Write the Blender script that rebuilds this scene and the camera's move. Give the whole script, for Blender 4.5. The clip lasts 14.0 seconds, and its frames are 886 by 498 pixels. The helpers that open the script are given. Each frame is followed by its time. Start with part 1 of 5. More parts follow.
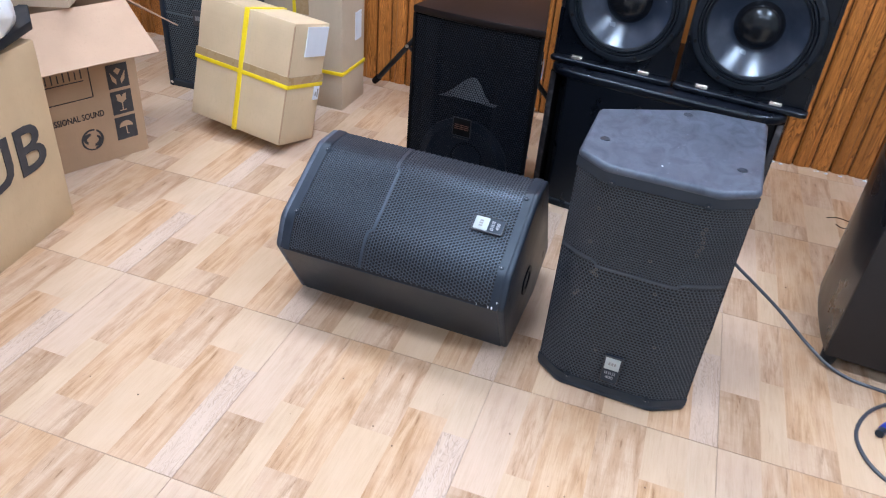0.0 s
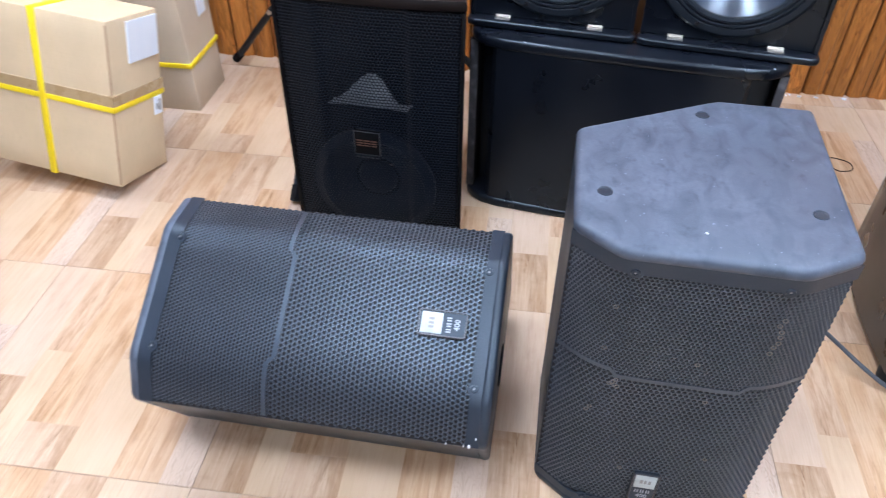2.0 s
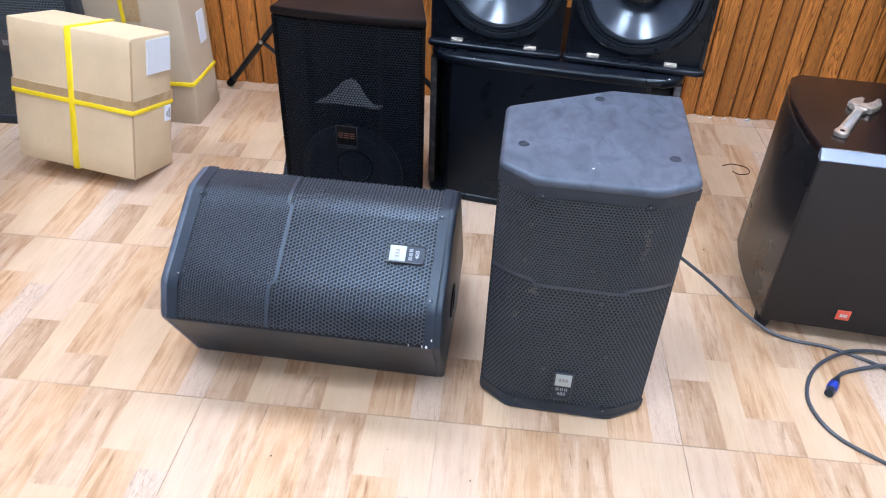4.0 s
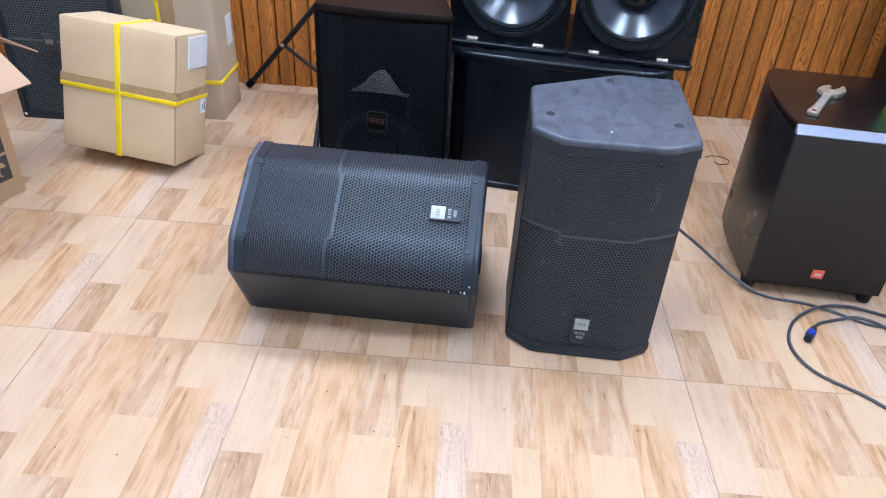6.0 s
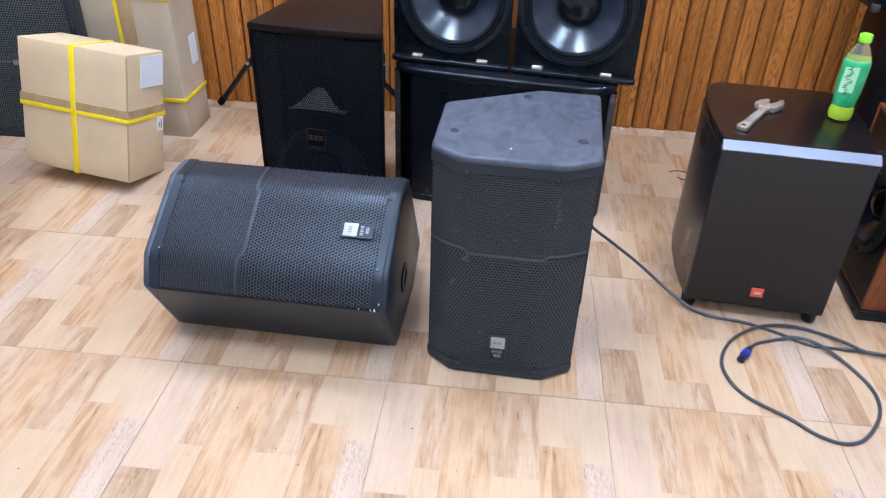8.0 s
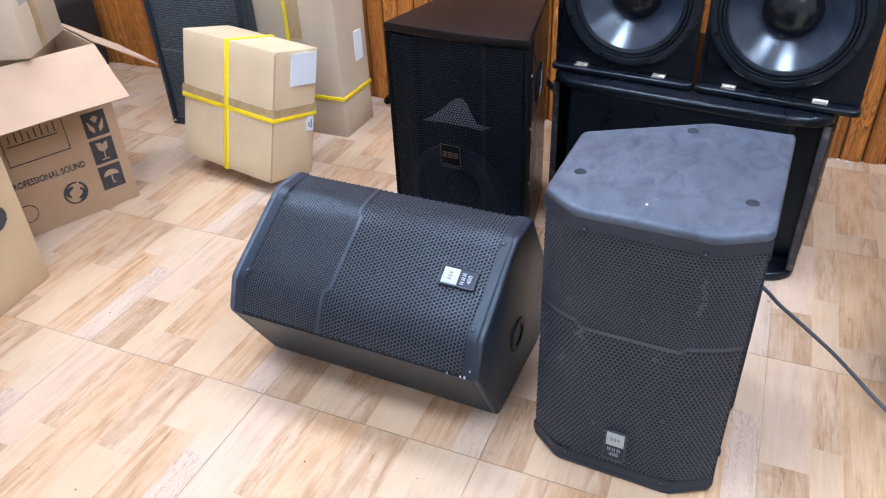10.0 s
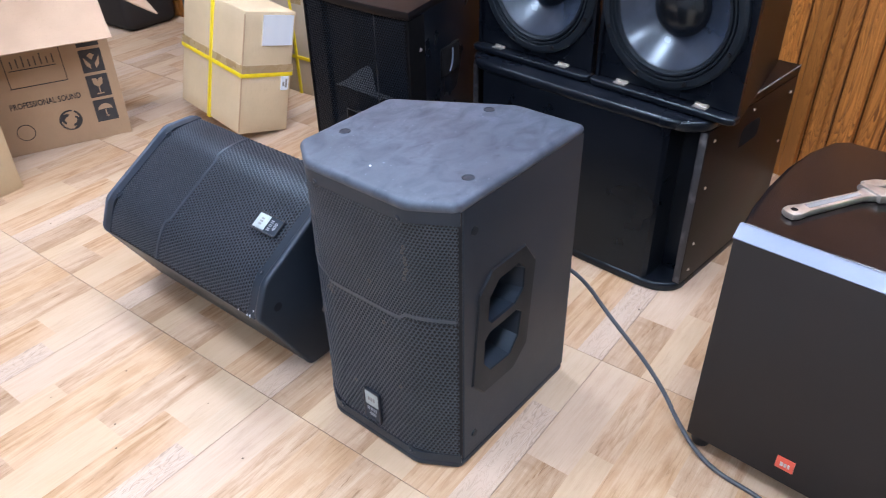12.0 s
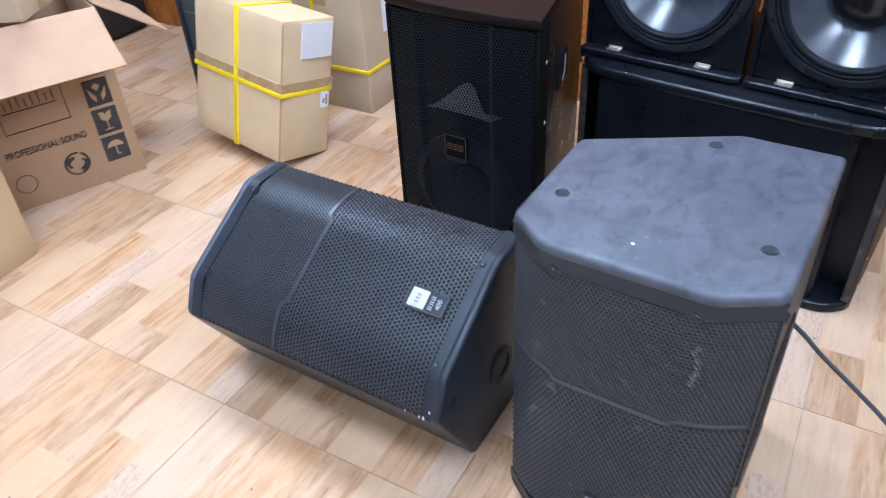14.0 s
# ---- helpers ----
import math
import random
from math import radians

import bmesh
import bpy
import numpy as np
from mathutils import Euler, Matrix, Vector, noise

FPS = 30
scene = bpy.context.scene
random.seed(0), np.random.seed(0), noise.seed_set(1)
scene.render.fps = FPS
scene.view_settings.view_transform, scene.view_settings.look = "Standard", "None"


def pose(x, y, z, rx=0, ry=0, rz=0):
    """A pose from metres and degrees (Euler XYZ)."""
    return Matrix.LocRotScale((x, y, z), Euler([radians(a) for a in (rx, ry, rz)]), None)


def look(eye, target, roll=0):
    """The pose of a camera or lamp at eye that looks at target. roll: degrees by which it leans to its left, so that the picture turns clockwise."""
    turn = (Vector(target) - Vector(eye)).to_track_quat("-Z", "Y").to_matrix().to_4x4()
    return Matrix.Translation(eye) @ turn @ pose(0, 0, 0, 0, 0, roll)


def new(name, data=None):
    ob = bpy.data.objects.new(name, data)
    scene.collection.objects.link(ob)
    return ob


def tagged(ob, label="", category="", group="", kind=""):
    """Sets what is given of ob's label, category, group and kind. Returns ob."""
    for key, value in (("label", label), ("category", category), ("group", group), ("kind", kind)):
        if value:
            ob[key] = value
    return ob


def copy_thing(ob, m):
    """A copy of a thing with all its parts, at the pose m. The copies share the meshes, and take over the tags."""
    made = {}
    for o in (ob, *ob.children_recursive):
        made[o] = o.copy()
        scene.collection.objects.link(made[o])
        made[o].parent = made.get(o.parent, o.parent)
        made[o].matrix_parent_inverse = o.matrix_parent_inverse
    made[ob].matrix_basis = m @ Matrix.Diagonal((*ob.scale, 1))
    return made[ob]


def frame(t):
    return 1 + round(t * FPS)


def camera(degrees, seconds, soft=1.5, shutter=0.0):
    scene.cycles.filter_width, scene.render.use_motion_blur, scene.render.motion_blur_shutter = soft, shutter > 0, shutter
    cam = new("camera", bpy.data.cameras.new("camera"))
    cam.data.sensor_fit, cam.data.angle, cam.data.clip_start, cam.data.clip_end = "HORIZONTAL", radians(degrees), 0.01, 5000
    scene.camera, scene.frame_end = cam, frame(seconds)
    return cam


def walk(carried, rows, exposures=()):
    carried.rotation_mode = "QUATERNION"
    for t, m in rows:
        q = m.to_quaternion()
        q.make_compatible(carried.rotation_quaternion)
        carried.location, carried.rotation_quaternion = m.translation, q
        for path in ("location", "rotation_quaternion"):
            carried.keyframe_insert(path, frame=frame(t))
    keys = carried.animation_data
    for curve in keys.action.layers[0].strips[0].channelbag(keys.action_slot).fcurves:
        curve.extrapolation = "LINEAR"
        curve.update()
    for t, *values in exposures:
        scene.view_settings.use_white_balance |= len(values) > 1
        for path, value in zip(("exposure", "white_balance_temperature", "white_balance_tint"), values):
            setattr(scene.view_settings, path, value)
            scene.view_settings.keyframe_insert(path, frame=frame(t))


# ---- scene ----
cam = camera(62.0, 14.0, 1.1, 0.4)
PATH = [
    (0, (0.247, -1.478, 1.424), (-0.212, 0.116, 0.308), 5.3),
    (0.5, (0.271, -1.346, 1.439), (-0.271, 0.211, 0.306), 2.9),
    (1, (0.277, -1.219, 1.443), (-0.275, 0.322, 0.293), 0.9),
    (1.5, (0.157, -0.986, 1.386), (-0.237, 0.549, 0.166), 0.2),
    (2, (0.007, -0.749, 1.363), (-0.179, 0.751, 0.054), 0.6),
    (2.5, (0.006, -0.701, 1.355), (-0.057, 0.78, 0.012), 1.4),
    (3, (0.022, -0.738, 1.345), (0.028, 0.75, 0.009), 2.9),
    (3.5, (0.044, -0.938, 1.411), (0.01, 0.624, 0.162), 3.2),
    (4, (0.083, -1.219, 1.435), (-0.035, 0.386, 0.247), 2.4),
    (4.2, (0.071, -1.276, 1.438), (-0.054, 0.337, 0.262), 2.7),
    (6.3, (-0.067, -1.549, 1.433), (-0.104, 0.118, 0.328), 3.7),
    (6.5, (-0.017, -1.551, 1.455), (-0.062, 0.125, 0.365), 3.4),
    (7, (0.122, -1.577, 1.465), (0.072, 0.101, 0.379), 2.9),
    (7.5, (0.219, -1.572, 1.458), (0.134, 0.103, 0.368), 2.5),
    (8, (0.269, -1.5, 1.448), (0.127, 0.165, 0.348), 1.9),
    (8.5, (0.258, -1.284, 1.428), (0.017, 0.379, 0.343), 1.1),
    (9, (0.246, -1.135, 1.375), (-0.136, 0.488, 0.271), -0.3),
    (11.3, (0.877, -1.02, 1.374), (-0.063, 0.368, 0.283), -1.7),
    (11.5, (0.951, -0.964, 1.369), (-0.007, 0.413, 0.28), -1.2),
    (12, (1.142, -0.775, 1.321), (0.134, 0.54, 0.201), -1.2),
    (12.5, (1.114, -0.761, 1.338), (0.051, 0.485, 0.191), -2.4),
    (13, (0.941, -0.784, 1.343), (-0.073, 0.489, 0.181), -1.7),
    (13.5, (0.738, -0.85, 1.349), (-0.216, 0.461, 0.178), -2.3),
    (14, (0.5, -0.75, 1.324), (-0.342, 0.618, 0.133), -3.4),
]
walk(cam, [(t, look(eye, target, roll)) for t, eye, target, roll in PATH],
     [(0.0, 0.26), (1.0, 0.33), (2.0, 0.64), (3.0, 0.72), (3.5, 0.68), (4.0, 0.53), (6.5, 0.31), (8.0, 0.31), (9.0, 0.53), (11.5, 0.40), (12.5, 0.46), (14.0, 0.47)])

# ---- world and light ----
world = bpy.data.worlds.new("room_world")
world.use_nodes = True
world.node_tree.nodes["Background"].inputs[0].default_value = (0.9, 0.95, 1.0, 1)
world.node_tree.nodes["Background"].inputs[1].default_value = 0.15
scene.world = world
PANEL_POWER = 33.5
ROOM = (-3.6, 2.6, -4.2, 1.875, 2.85)          # x0, x1, y0, y1, ceiling height


# ---- materials ----
def material(name):
    m = bpy.data.materials.new(name)
    m.use_nodes = True
    t = m.node_tree
    return m, t, t.nodes["Principled BSDF"]


def add(t, kind, **inputs):
    n = t.nodes.new(kind)
    for k, v in inputs.items():
        n.inputs[k.replace("_", " ")].default_value = v
    return n


def mixed(t, fac, a, b, blend="MIX"):
    n = t.nodes.new("ShaderNodeMix")
    n.data_type, n.blend_type = "RGBA", blend
    for socket, v in ((n.inputs[0], fac), (n.inputs[6], a), (n.inputs[7], b)):
        if isinstance(v, bpy.types.NodeSocket):
            t.links.new(v, socket)
        elif isinstance(v, tuple):
            socket.default_value = (*v, 1)
        else:
            socket.default_value = v
    return n.outputs[2]


def ramp(t, value, a, b):
    n = t.nodes.new("ShaderNodeMapRange")
    t.links.new(value, n.inputs[0])
    n.inputs[1].default_value, n.inputs[2].default_value = a, b
    return n.outputs[0]


def noise_of(t, scale, detail=4.0, stretch=(1, 1, 1), coords="Object", distort=0.0):
    c, mp = t.nodes.new("ShaderNodeTexCoord"), t.nodes.new("ShaderNodeMapping")
    mp.inputs[3].default_value = stretch
    n = add(t, "ShaderNodeTexNoise", Scale=scale, Detail=detail, Distortion=distort)
    t.links.new(c.outputs[coords], mp.inputs[0])
    t.links.new(mp.outputs[0], n.inputs[0])
    return n.outputs[0]


def bumped(t, bsdf, height, strength, distance=0.002):
    b = add(t, "ShaderNodeBump", Strength=strength, Distance=distance)
    t.links.new(height, b.inputs["Height"])
    t.links.new(b.outputs[0], bsdf.inputs["Normal"])


def surface(name, color, rough=0.5, metal=0.0, second=None, scale=9.0, lo=0.4, hi=0.7, grain=250.0, grain_strength=0.15, rough_var=0.12, stretch=(1, 1, 1), specular=0.5, sheen=(1, 1, 1)):
    """A plain surface: two tones in large uneven patches, fine relief, uneven gloss."""
    m, t, b = material(name)
    big = noise_of(t, scale, 5.0, stretch)
    col = mixed(t, ramp(t, big, lo, hi), color, second or tuple(c * 0.8 for c in color))
    t.links.new(col, b.inputs["Base Color"])
    fine = noise_of(t, grain, 2.0, stretch)
    if grain_strength:
        bumped(t, b, fine, grain_strength, 0.001)
    r = t.nodes.new("ShaderNodeMapRange")
    t.links.new(big, r.inputs[0])
    r.inputs[1].default_value, r.inputs[2].default_value = 0.3, 0.7
    r.inputs[3].default_value, r.inputs[4].default_value = rough - rough_var / 2, rough + rough_var / 2
    t.links.new(r.outputs[0], b.inputs["Roughness"])
    b.inputs["Metallic"].default_value = metal
    b.inputs["Specular IOR Level"].default_value = specular
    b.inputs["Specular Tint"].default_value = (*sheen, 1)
    return m


def glowing(name, color, strength):
    m, t, b = material(name)
    b.inputs["Base Color"].default_value = (0.9, 0.9, 0.9, 1)
    b.inputs["Emission Color"].default_value = (*color, 1)
    b.inputs["Emission Strength"].default_value = strength
    return m


def times(t, a, b):
    n = t.nodes.new("ShaderNodeMath")
    n.operation = "MULTIPLY"
    for socket, v in ((n.inputs[0], a), (n.inputs[1], b)):
        if isinstance(v, bpy.types.NodeSocket):
            t.links.new(v, socket)
        else:
            socket.default_value = v
    return n.outputs[0]


def floor_print():
    """Ceramic tile printed with planks. On the faces: tone, and style (red: streaks, green: curly grain, blue: seed)."""
    m, t, b = material("printed_tile")
    tone, style = t.nodes.new("ShaderNodeAttribute"), t.nodes.new("ShaderNodeAttribute")
    tone.attribute_name, style.attribute_name = "tone", "style"
    sep = t.nodes.new("ShaderNodeSeparateColor")
    t.links.new(style.outputs[0], sep.inputs[0])
    streaky, curly, seed = sep.outputs[0], sep.outputs[1], sep.outputs[2]
    c, shift = t.nodes.new("ShaderNodeTexCoord"), t.nodes.new("ShaderNodeVectorMath")
    shift.operation = "MULTIPLY_ADD"
    t.links.new(seed, shift.inputs[0])
    shift.inputs[1].default_value = (3.7, 5.3, 8.1)
    t.links.new(c.outputs["Object"], shift.inputs[2])

    def grain(scale, detail, stretch, distort=0.0, rough=0.5):
        mp = t.nodes.new("ShaderNodeMapping")
        mp.inputs[3].default_value = stretch
        t.links.new(shift.outputs[0], mp.inputs[0])
        n = add(t, "ShaderNodeTexNoise", Scale=scale, Detail=detail, Distortion=distort, Roughness=rough)
        t.links.new(mp.outputs[0], n.inputs[0])
        return n.outputs[0]

    broad = grain(30.0, 4.0, (1, 0.16, 1), 0.5)
    fibre = grain(70.0, 6.0, (1, 0.075, 1), 0.7, 0.70)
    crack = grain(120.0, 5.0, (1, 0.085, 1), 0.5, 0.65)
    fine = grain(300.0, 3.0, (1, 0.05, 1))
    cross = grain(60.0, 4.0, (0.45, 1.0, 1), 0.6)
    cloud = grain(9.0, 3.0, (1, 0.6, 1))
    base = tone.outputs[0]
    dark = mixed(t, 1.0, base, (0.80, 0.70, 0.60), "MULTIPLY")
    darker = mixed(t, 1.0, base, (0.62, 0.50, 0.40), "MULTIPLY")
    darkest = mixed(t, 1.0, base, (0.46, 0.36, 0.28), "MULTIPLY")
    pale = mixed(t, 0.50, base, (0.67, 0.53, 0.42))
    col = mixed(t, times(t, ramp(t, broad, 0.40, 0.68), streaky), base, dark)
    col = mixed(t, times(t, ramp(t, fibre, 0.46, 0.30), times(t, streaky, 0.75)), col, pale)
    col = mixed(t, times(t, ramp(t, fibre, 0.50, 0.68), streaky), col, darker)
    broken = times(t, ramp(t, crack, 0.55, 0.66), ramp(t, broad, 0.44, 0.58))
    col = mixed(t, times(t, broken, streaky), col, darkest)
    col = mixed(t, times(t, times(t, ramp(t, cross, 0.52, 0.74), ramp(t, streaky, 0.80, 1.0)), 0.40), col, darker)
    col = mixed(t, times(t, ramp(t, fine, 0.46, 0.72), times(t, ramp(t, streaky, -0.3, 0.9), 0.62)), col, dark)
    # curly grain: thin brown contour lines over a pinkish ground
    curl = grain(13.0, 2.0, (2.3, 0.55, 1), 1.4)
    wave = t.nodes.new("ShaderNodeMath")
    wave.operation = "PINGPONG"
    wave.inputs[1].default_value = 0.5
    t.links.new(times(t, curl, 11.0), wave.inputs[0])
    lines = times(t, ramp(t, wave.outputs[0], 0.20, 0.02), ramp(t, fibre, 0.34, 0.56))
    col = mixed(t, times(t, lines, times(t, curly, 0.75)), col, (0.30, 0.225, 0.18))
    col = mixed(t, times(t, ramp(t, cloud, 0.42, 0.66), 0.45), col, pale)
    info = t.nodes.new("ShaderNodeObjectInfo")
    col = mixed(t, info.outputs["Random"], col, mixed(t, 0.05, col, (0.45, 0.36, 0.28)))
    t.links.new(col, b.inputs["Base Color"])
    b.inputs["Roughness"].default_value = 0.42
    b.inputs["Specular IOR Level"].default_value = 0.25
    bumped(t, b, fibre, 0.03, 0.001)
    return m


def wood_look(name, light, dark, scale=1.0, rough=0.45, along="z", gloss=0.4):
    m, t, b = material(name)
    s = {"z": (9, 9, 0.55), "x": (0.55, 9, 9), "y": (9, 0.55, 9)}[along]
    c, mp = t.nodes.new("ShaderNodeTexCoord"), t.nodes.new("ShaderNodeMapping")
    info = t.nodes.new("ShaderNodeObjectInfo")
    shift = t.nodes.new("ShaderNodeVectorMath")
    shift.operation = "MULTIPLY"
    shift.inputs[1].default_value = (7.0, 5.0, 9.0)
    t.links.new(info.outputs["Random"], shift.inputs[0])
    t.links.new(c.outputs["Object"], mp.inputs[0])
    t.links.new(shift.outputs[0], mp.inputs[1])
    mp.inputs[3].default_value = s
    rings = add(t, "ShaderNodeTexNoise", Scale=2.2 * scale, Detail=2.0, Distortion=0.5)
    t.links.new(mp.outputs[0], rings.inputs[0])
    wave = t.nodes.new("ShaderNodeMath")
    wave.operation = "MULTIPLY"
    wave.inputs[1].default_value = 34.0
    t.links.new(rings.outputs[0], wave.inputs[0])
    saw = t.nodes.new("ShaderNodeMath")
    saw.operation = "FRACT"
    t.links.new(wave.outputs[0], saw.inputs[0])
    fine = add(t, "ShaderNodeTexNoise", Scale=20.0 * scale, Detail=4.0)
    t.links.new(mp.outputs[0], fine.inputs[0])
    big = add(t, "ShaderNodeTexNoise", Scale=0.9 * scale, Detail=2.0)
    t.links.new(mp.outputs[0], big.inputs[0])
    col = mixed(t, ramp(t, saw.outputs[0], 0.35, 1.0), light, dark)
    mid = tuple((p + q) / 2 for p, q in zip(light, dark))
    col = mixed(t, ramp(t, fine.outputs[0], 0.45, 0.8), col, mid)
    col = mixed(t, ramp(t, big.outputs[0], 0.42, 0.72), col, tuple(0.62 * v for v in mid))
    t.links.new(col, b.inputs["Base Color"])
    b.inputs["Roughness"].default_value = rough
    b.inputs["Specular IOR Level"].default_value = gloss
    bumped(t, b, fine.outputs[0], 0.12, 0.001)
    return m


def dusty_top(name, base, dust):
    """Dark plastic under a film of wiped dust, with darker finger marks, scuffs and paler crumbs."""
    m, t, b = material(name)
    film = noise_of(t, 8.0, 7.0, (1, 1, 1), distort=0.7)
    wipe = noise_of(t, 24.0, 5.0, (1.0, 0.55, 1), distort=0.9)
    spots = noise_of(t, 42.0, 2.0, (1, 0.8, 1))
    fine = noise_of(t, 420.0, 2.0)
    mottle = noise_of(t, 130.0, 4.0)
    crumbs = noise_of(t, 170.0, 1.0)
    mid = tuple(0.45 * p + 0.55 * q for p, q in zip(base, dust))
    col = mixed(t, ramp(t, film, 0.34, 0.66), mid, dust)
    col = mixed(t, times(t, ramp(t, wipe, 0.46, 0.76), 0.75), col, base)
    col = mixed(t, times(t, ramp(t, spots, 0.60, 0.76), 0.70), col, base)
    col = mixed(t, times(t, ramp(t, mottle, 0.42, 0.68), 0.60), col, mid)
    col = mixed(t, ramp(t, crumbs, 0.77, 0.80), col, tuple(2.0 * q for q in dust))
    t.links.new(col, b.inputs["Base Color"])
    t.links.new(ramp(t, wipe, -0.55, 1.75), b.inputs["Roughness"])
    b.inputs["Specular IOR Level"].default_value = 0.55
    b.inputs["Specular Tint"].default_value = (0.66, 0.84, 1.0, 1)
    bumped(t, b, fine, 0.25, 0.001)
    return m


def card(name, color):
    """Kraft board: faint flutes, fibres and scuffs."""
    m, t, b = material(name)
    big = noise_of(t, 4.5, 5.0)
    fibre = noise_of(t, 160.0, 3.0, (1, 1, 0.25))
    flute = noise_of(t, 60.0, 1.0, (0.05, 0.05, 3.0))
    col = mixed(t, ramp(t, big, 0.35, 0.75), color, tuple(c * 0.84 for c in color))
    col = mixed(t, ramp(t, fibre, 0.55, 0.9), col, tuple(c * 0.86 for c in color))
    t.links.new(col, b.inputs["Base Color"])
    b.inputs["Roughness"].default_value = 0.75
    b.inputs["Specular IOR Level"].default_value = 0.25
    bumped(t, b, flute, 0.16, 0.002)
    return m


PLASTIC = surface("black_plastic", (0.013, 0.020, 0.033), 0.42, second=(0.020, 0.028, 0.044), scale=7, grain=420, grain_strength=0.22, sheen=(0.66, 0.84, 1.0))
DUSTY = dusty_top("dusty_black_plastic", (0.021, 0.029, 0.047), (0.084, 0.106, 0.152))
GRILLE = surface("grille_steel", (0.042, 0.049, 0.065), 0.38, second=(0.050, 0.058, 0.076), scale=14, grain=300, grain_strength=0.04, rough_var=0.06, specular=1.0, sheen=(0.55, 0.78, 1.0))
BAR = surface("plain_steel_bar", (0.027, 0.034, 0.052), 0.36, second=(0.032, 0.040, 0.060), scale=14, grain_strength=0.0, rough_var=0.06, specular=1.0, sheen=(0.60, 0.82, 1.0))
LINING = surface("dark_grey_foam", (0.014, 0.016, 0.022), 0.7, second=(0.019, 0.022, 0.029), scale=30, grain=500, grain_strength=0.3, specular=0.3)
BLACK = surface("deep_black_board", (0.0022, 0.0024, 0.0034), 0.7, second=(0.003, 0.0033, 0.0045), scale=20, specular=0.12)
DUST = surface("pale_dust", (0.20, 0.19, 0.19), 0.9, grain_strength=0.0)
GRILLE_DARK = surface("dark_grille_steel", (0.008, 0.011, 0.018), 0.42, second=(0.011, 0.015, 0.024), scale=12, grain=300, grain_strength=0.05, specular=0.28, sheen=(0.7, 0.86, 1.0))
GRILLE_BLUE = surface("blue_grey_grille_steel", (0.090, 0.120, 0.150), 0.42, second=(0.102, 0.135, 0.166), scale=10, grain=300, grain_strength=0.1)
FOAM = surface("black_foam", (0.010, 0.010, 0.012), 0.95, scale=30, grain=500, grain_strength=0.5, specular=0.1)
WOODBLACK = surface("black_vinyl", (0.0036, 0.0050, 0.0088), 0.30, second=(0.0062, 0.0082, 0.0136), scale=6, grain=300, grain_strength=0.05, specular=0.40, sheen=(0.66, 0.84, 1.0))
SHELL = surface("satin_black_shell", (0.0115, 0.0120, 0.0145), 0.30, second=(0.016, 0.0165, 0.019), scale=5, grain=300, grain_strength=0.04)
BROWNBLACK = wood_look("dark_brown_laminate", (0.0066, 0.0044, 0.0056), (0.0036, 0.0027, 0.0037), 1.4, 0.42, "y", 0.22)
SCUFF = surface("scuffed_black_edge", (0.030, 0.033, 0.042), 0.55, second=(0.10, 0.105, 0.12), scale=30, lo=0.5, hi=0.72, grain=200)
RIM = surface("badge_rim_plastic", (0.040, 0.048, 0.064), 0.34, grain_strength=0.0)
ESPRESSO = wood_look("espresso_veneer", (0.0120, 0.0078, 0.0086), (0.0070, 0.0050, 0.0058), 1.2, 0.22, "x", 0.38)
CLOTH = surface("black_cloth", (0.021, 0.0195, 0.021), 0.66, second=(0.025, 0.0235, 0.025), scale=5, grain=900, grain_strength=0.3, specular=0.3)
RUBBER = surface("black_rubber", (0.007, 0.010, 0.016), 0.5, grain=200, grain_strength=0.08, specular=0.4, sheen=(0.7, 0.86, 1.0))
CONE = surface("glossy_grey_cone", (0.024, 0.035, 0.060), 0.24, second=(0.040, 0.056, 0.090), scale=14, grain=60, grain_strength=0.06, rough_var=0.10, specular=1.0, sheen=(0.70, 0.86, 1.0))
DOME = surface("black_dust_cap", (0.009, 0.010, 0.013), 0.20, scale=20, grain=120, grain_strength=0.1, specular=0.7, sheen=(0.7, 0.86, 1.0))
STEEL = surface("worn_steel", (0.72, 0.70, 0.67), 0.33, metal=0.85, second=(0.50, 0.48, 0.46), scale=40, grain=300, grain_strength=0.15)
SILVER = surface("silver_trim", (0.21, 0.26, 0.37), 0.45, metal=0.3, second=(0.18, 0.23, 0.34), scale=8, grain=300, grain_strength=0.05)
PLATE = surface("silver_logo_plate", (0.40, 0.48, 0.51), 0.4, second=(0.34, 0.42, 0.45), scale=60, grain=300, grain_strength=0.05)
GREYMARK = surface("grey_mark", (0.24, 0.25, 0.27), 0.5, grain_strength=0.0)
FAINT = surface("faint_blue_print", (0.30, 0.34, 0.40), 0.6, grain_strength=0.0)
DIM = surface("dim_metal_rim", (0.045, 0.050, 0.060), 0.4, grain_strength=0.0)
WHITEMARK = surface("white_print", (0.62, 0.63, 0.65), 0.5, grain_strength=0.0)
GOLDMARK = surface("copper_print", (0.105, 0.050, 0.034), 0.5, grain_strength=0.0)
REDMARK = surface("red_badge", (0.80, 0.13, 0.09), 0.35, grain_strength=0.0)
HORN = surface("horn_plastic", (0.14, 0.165, 0.195), 0.45, second=(0.17, 0.195, 0.23), scale=10)
CARD = card("kraft_board", (0.640, 0.525, 0.362))
CARD_GREY = card("greyish_kraft_board", (0.53, 0.455, 0.355))
CARD_PINK = card("reddish_kraft_board", (0.43, 0.305, 0.205))
CARD_FLAP = card("pale_kraft_flap", (0.49, 0.355, 0.262))
CARD_SUB = card("yellowish_kraft_board", (0.525, 0.405, 0.262))
INK = surface("dark_print_ink", (0.030, 0.031, 0.038), 0.7, second=(0.05, 0.05, 0.055), scale=30, grain_strength=0.0)
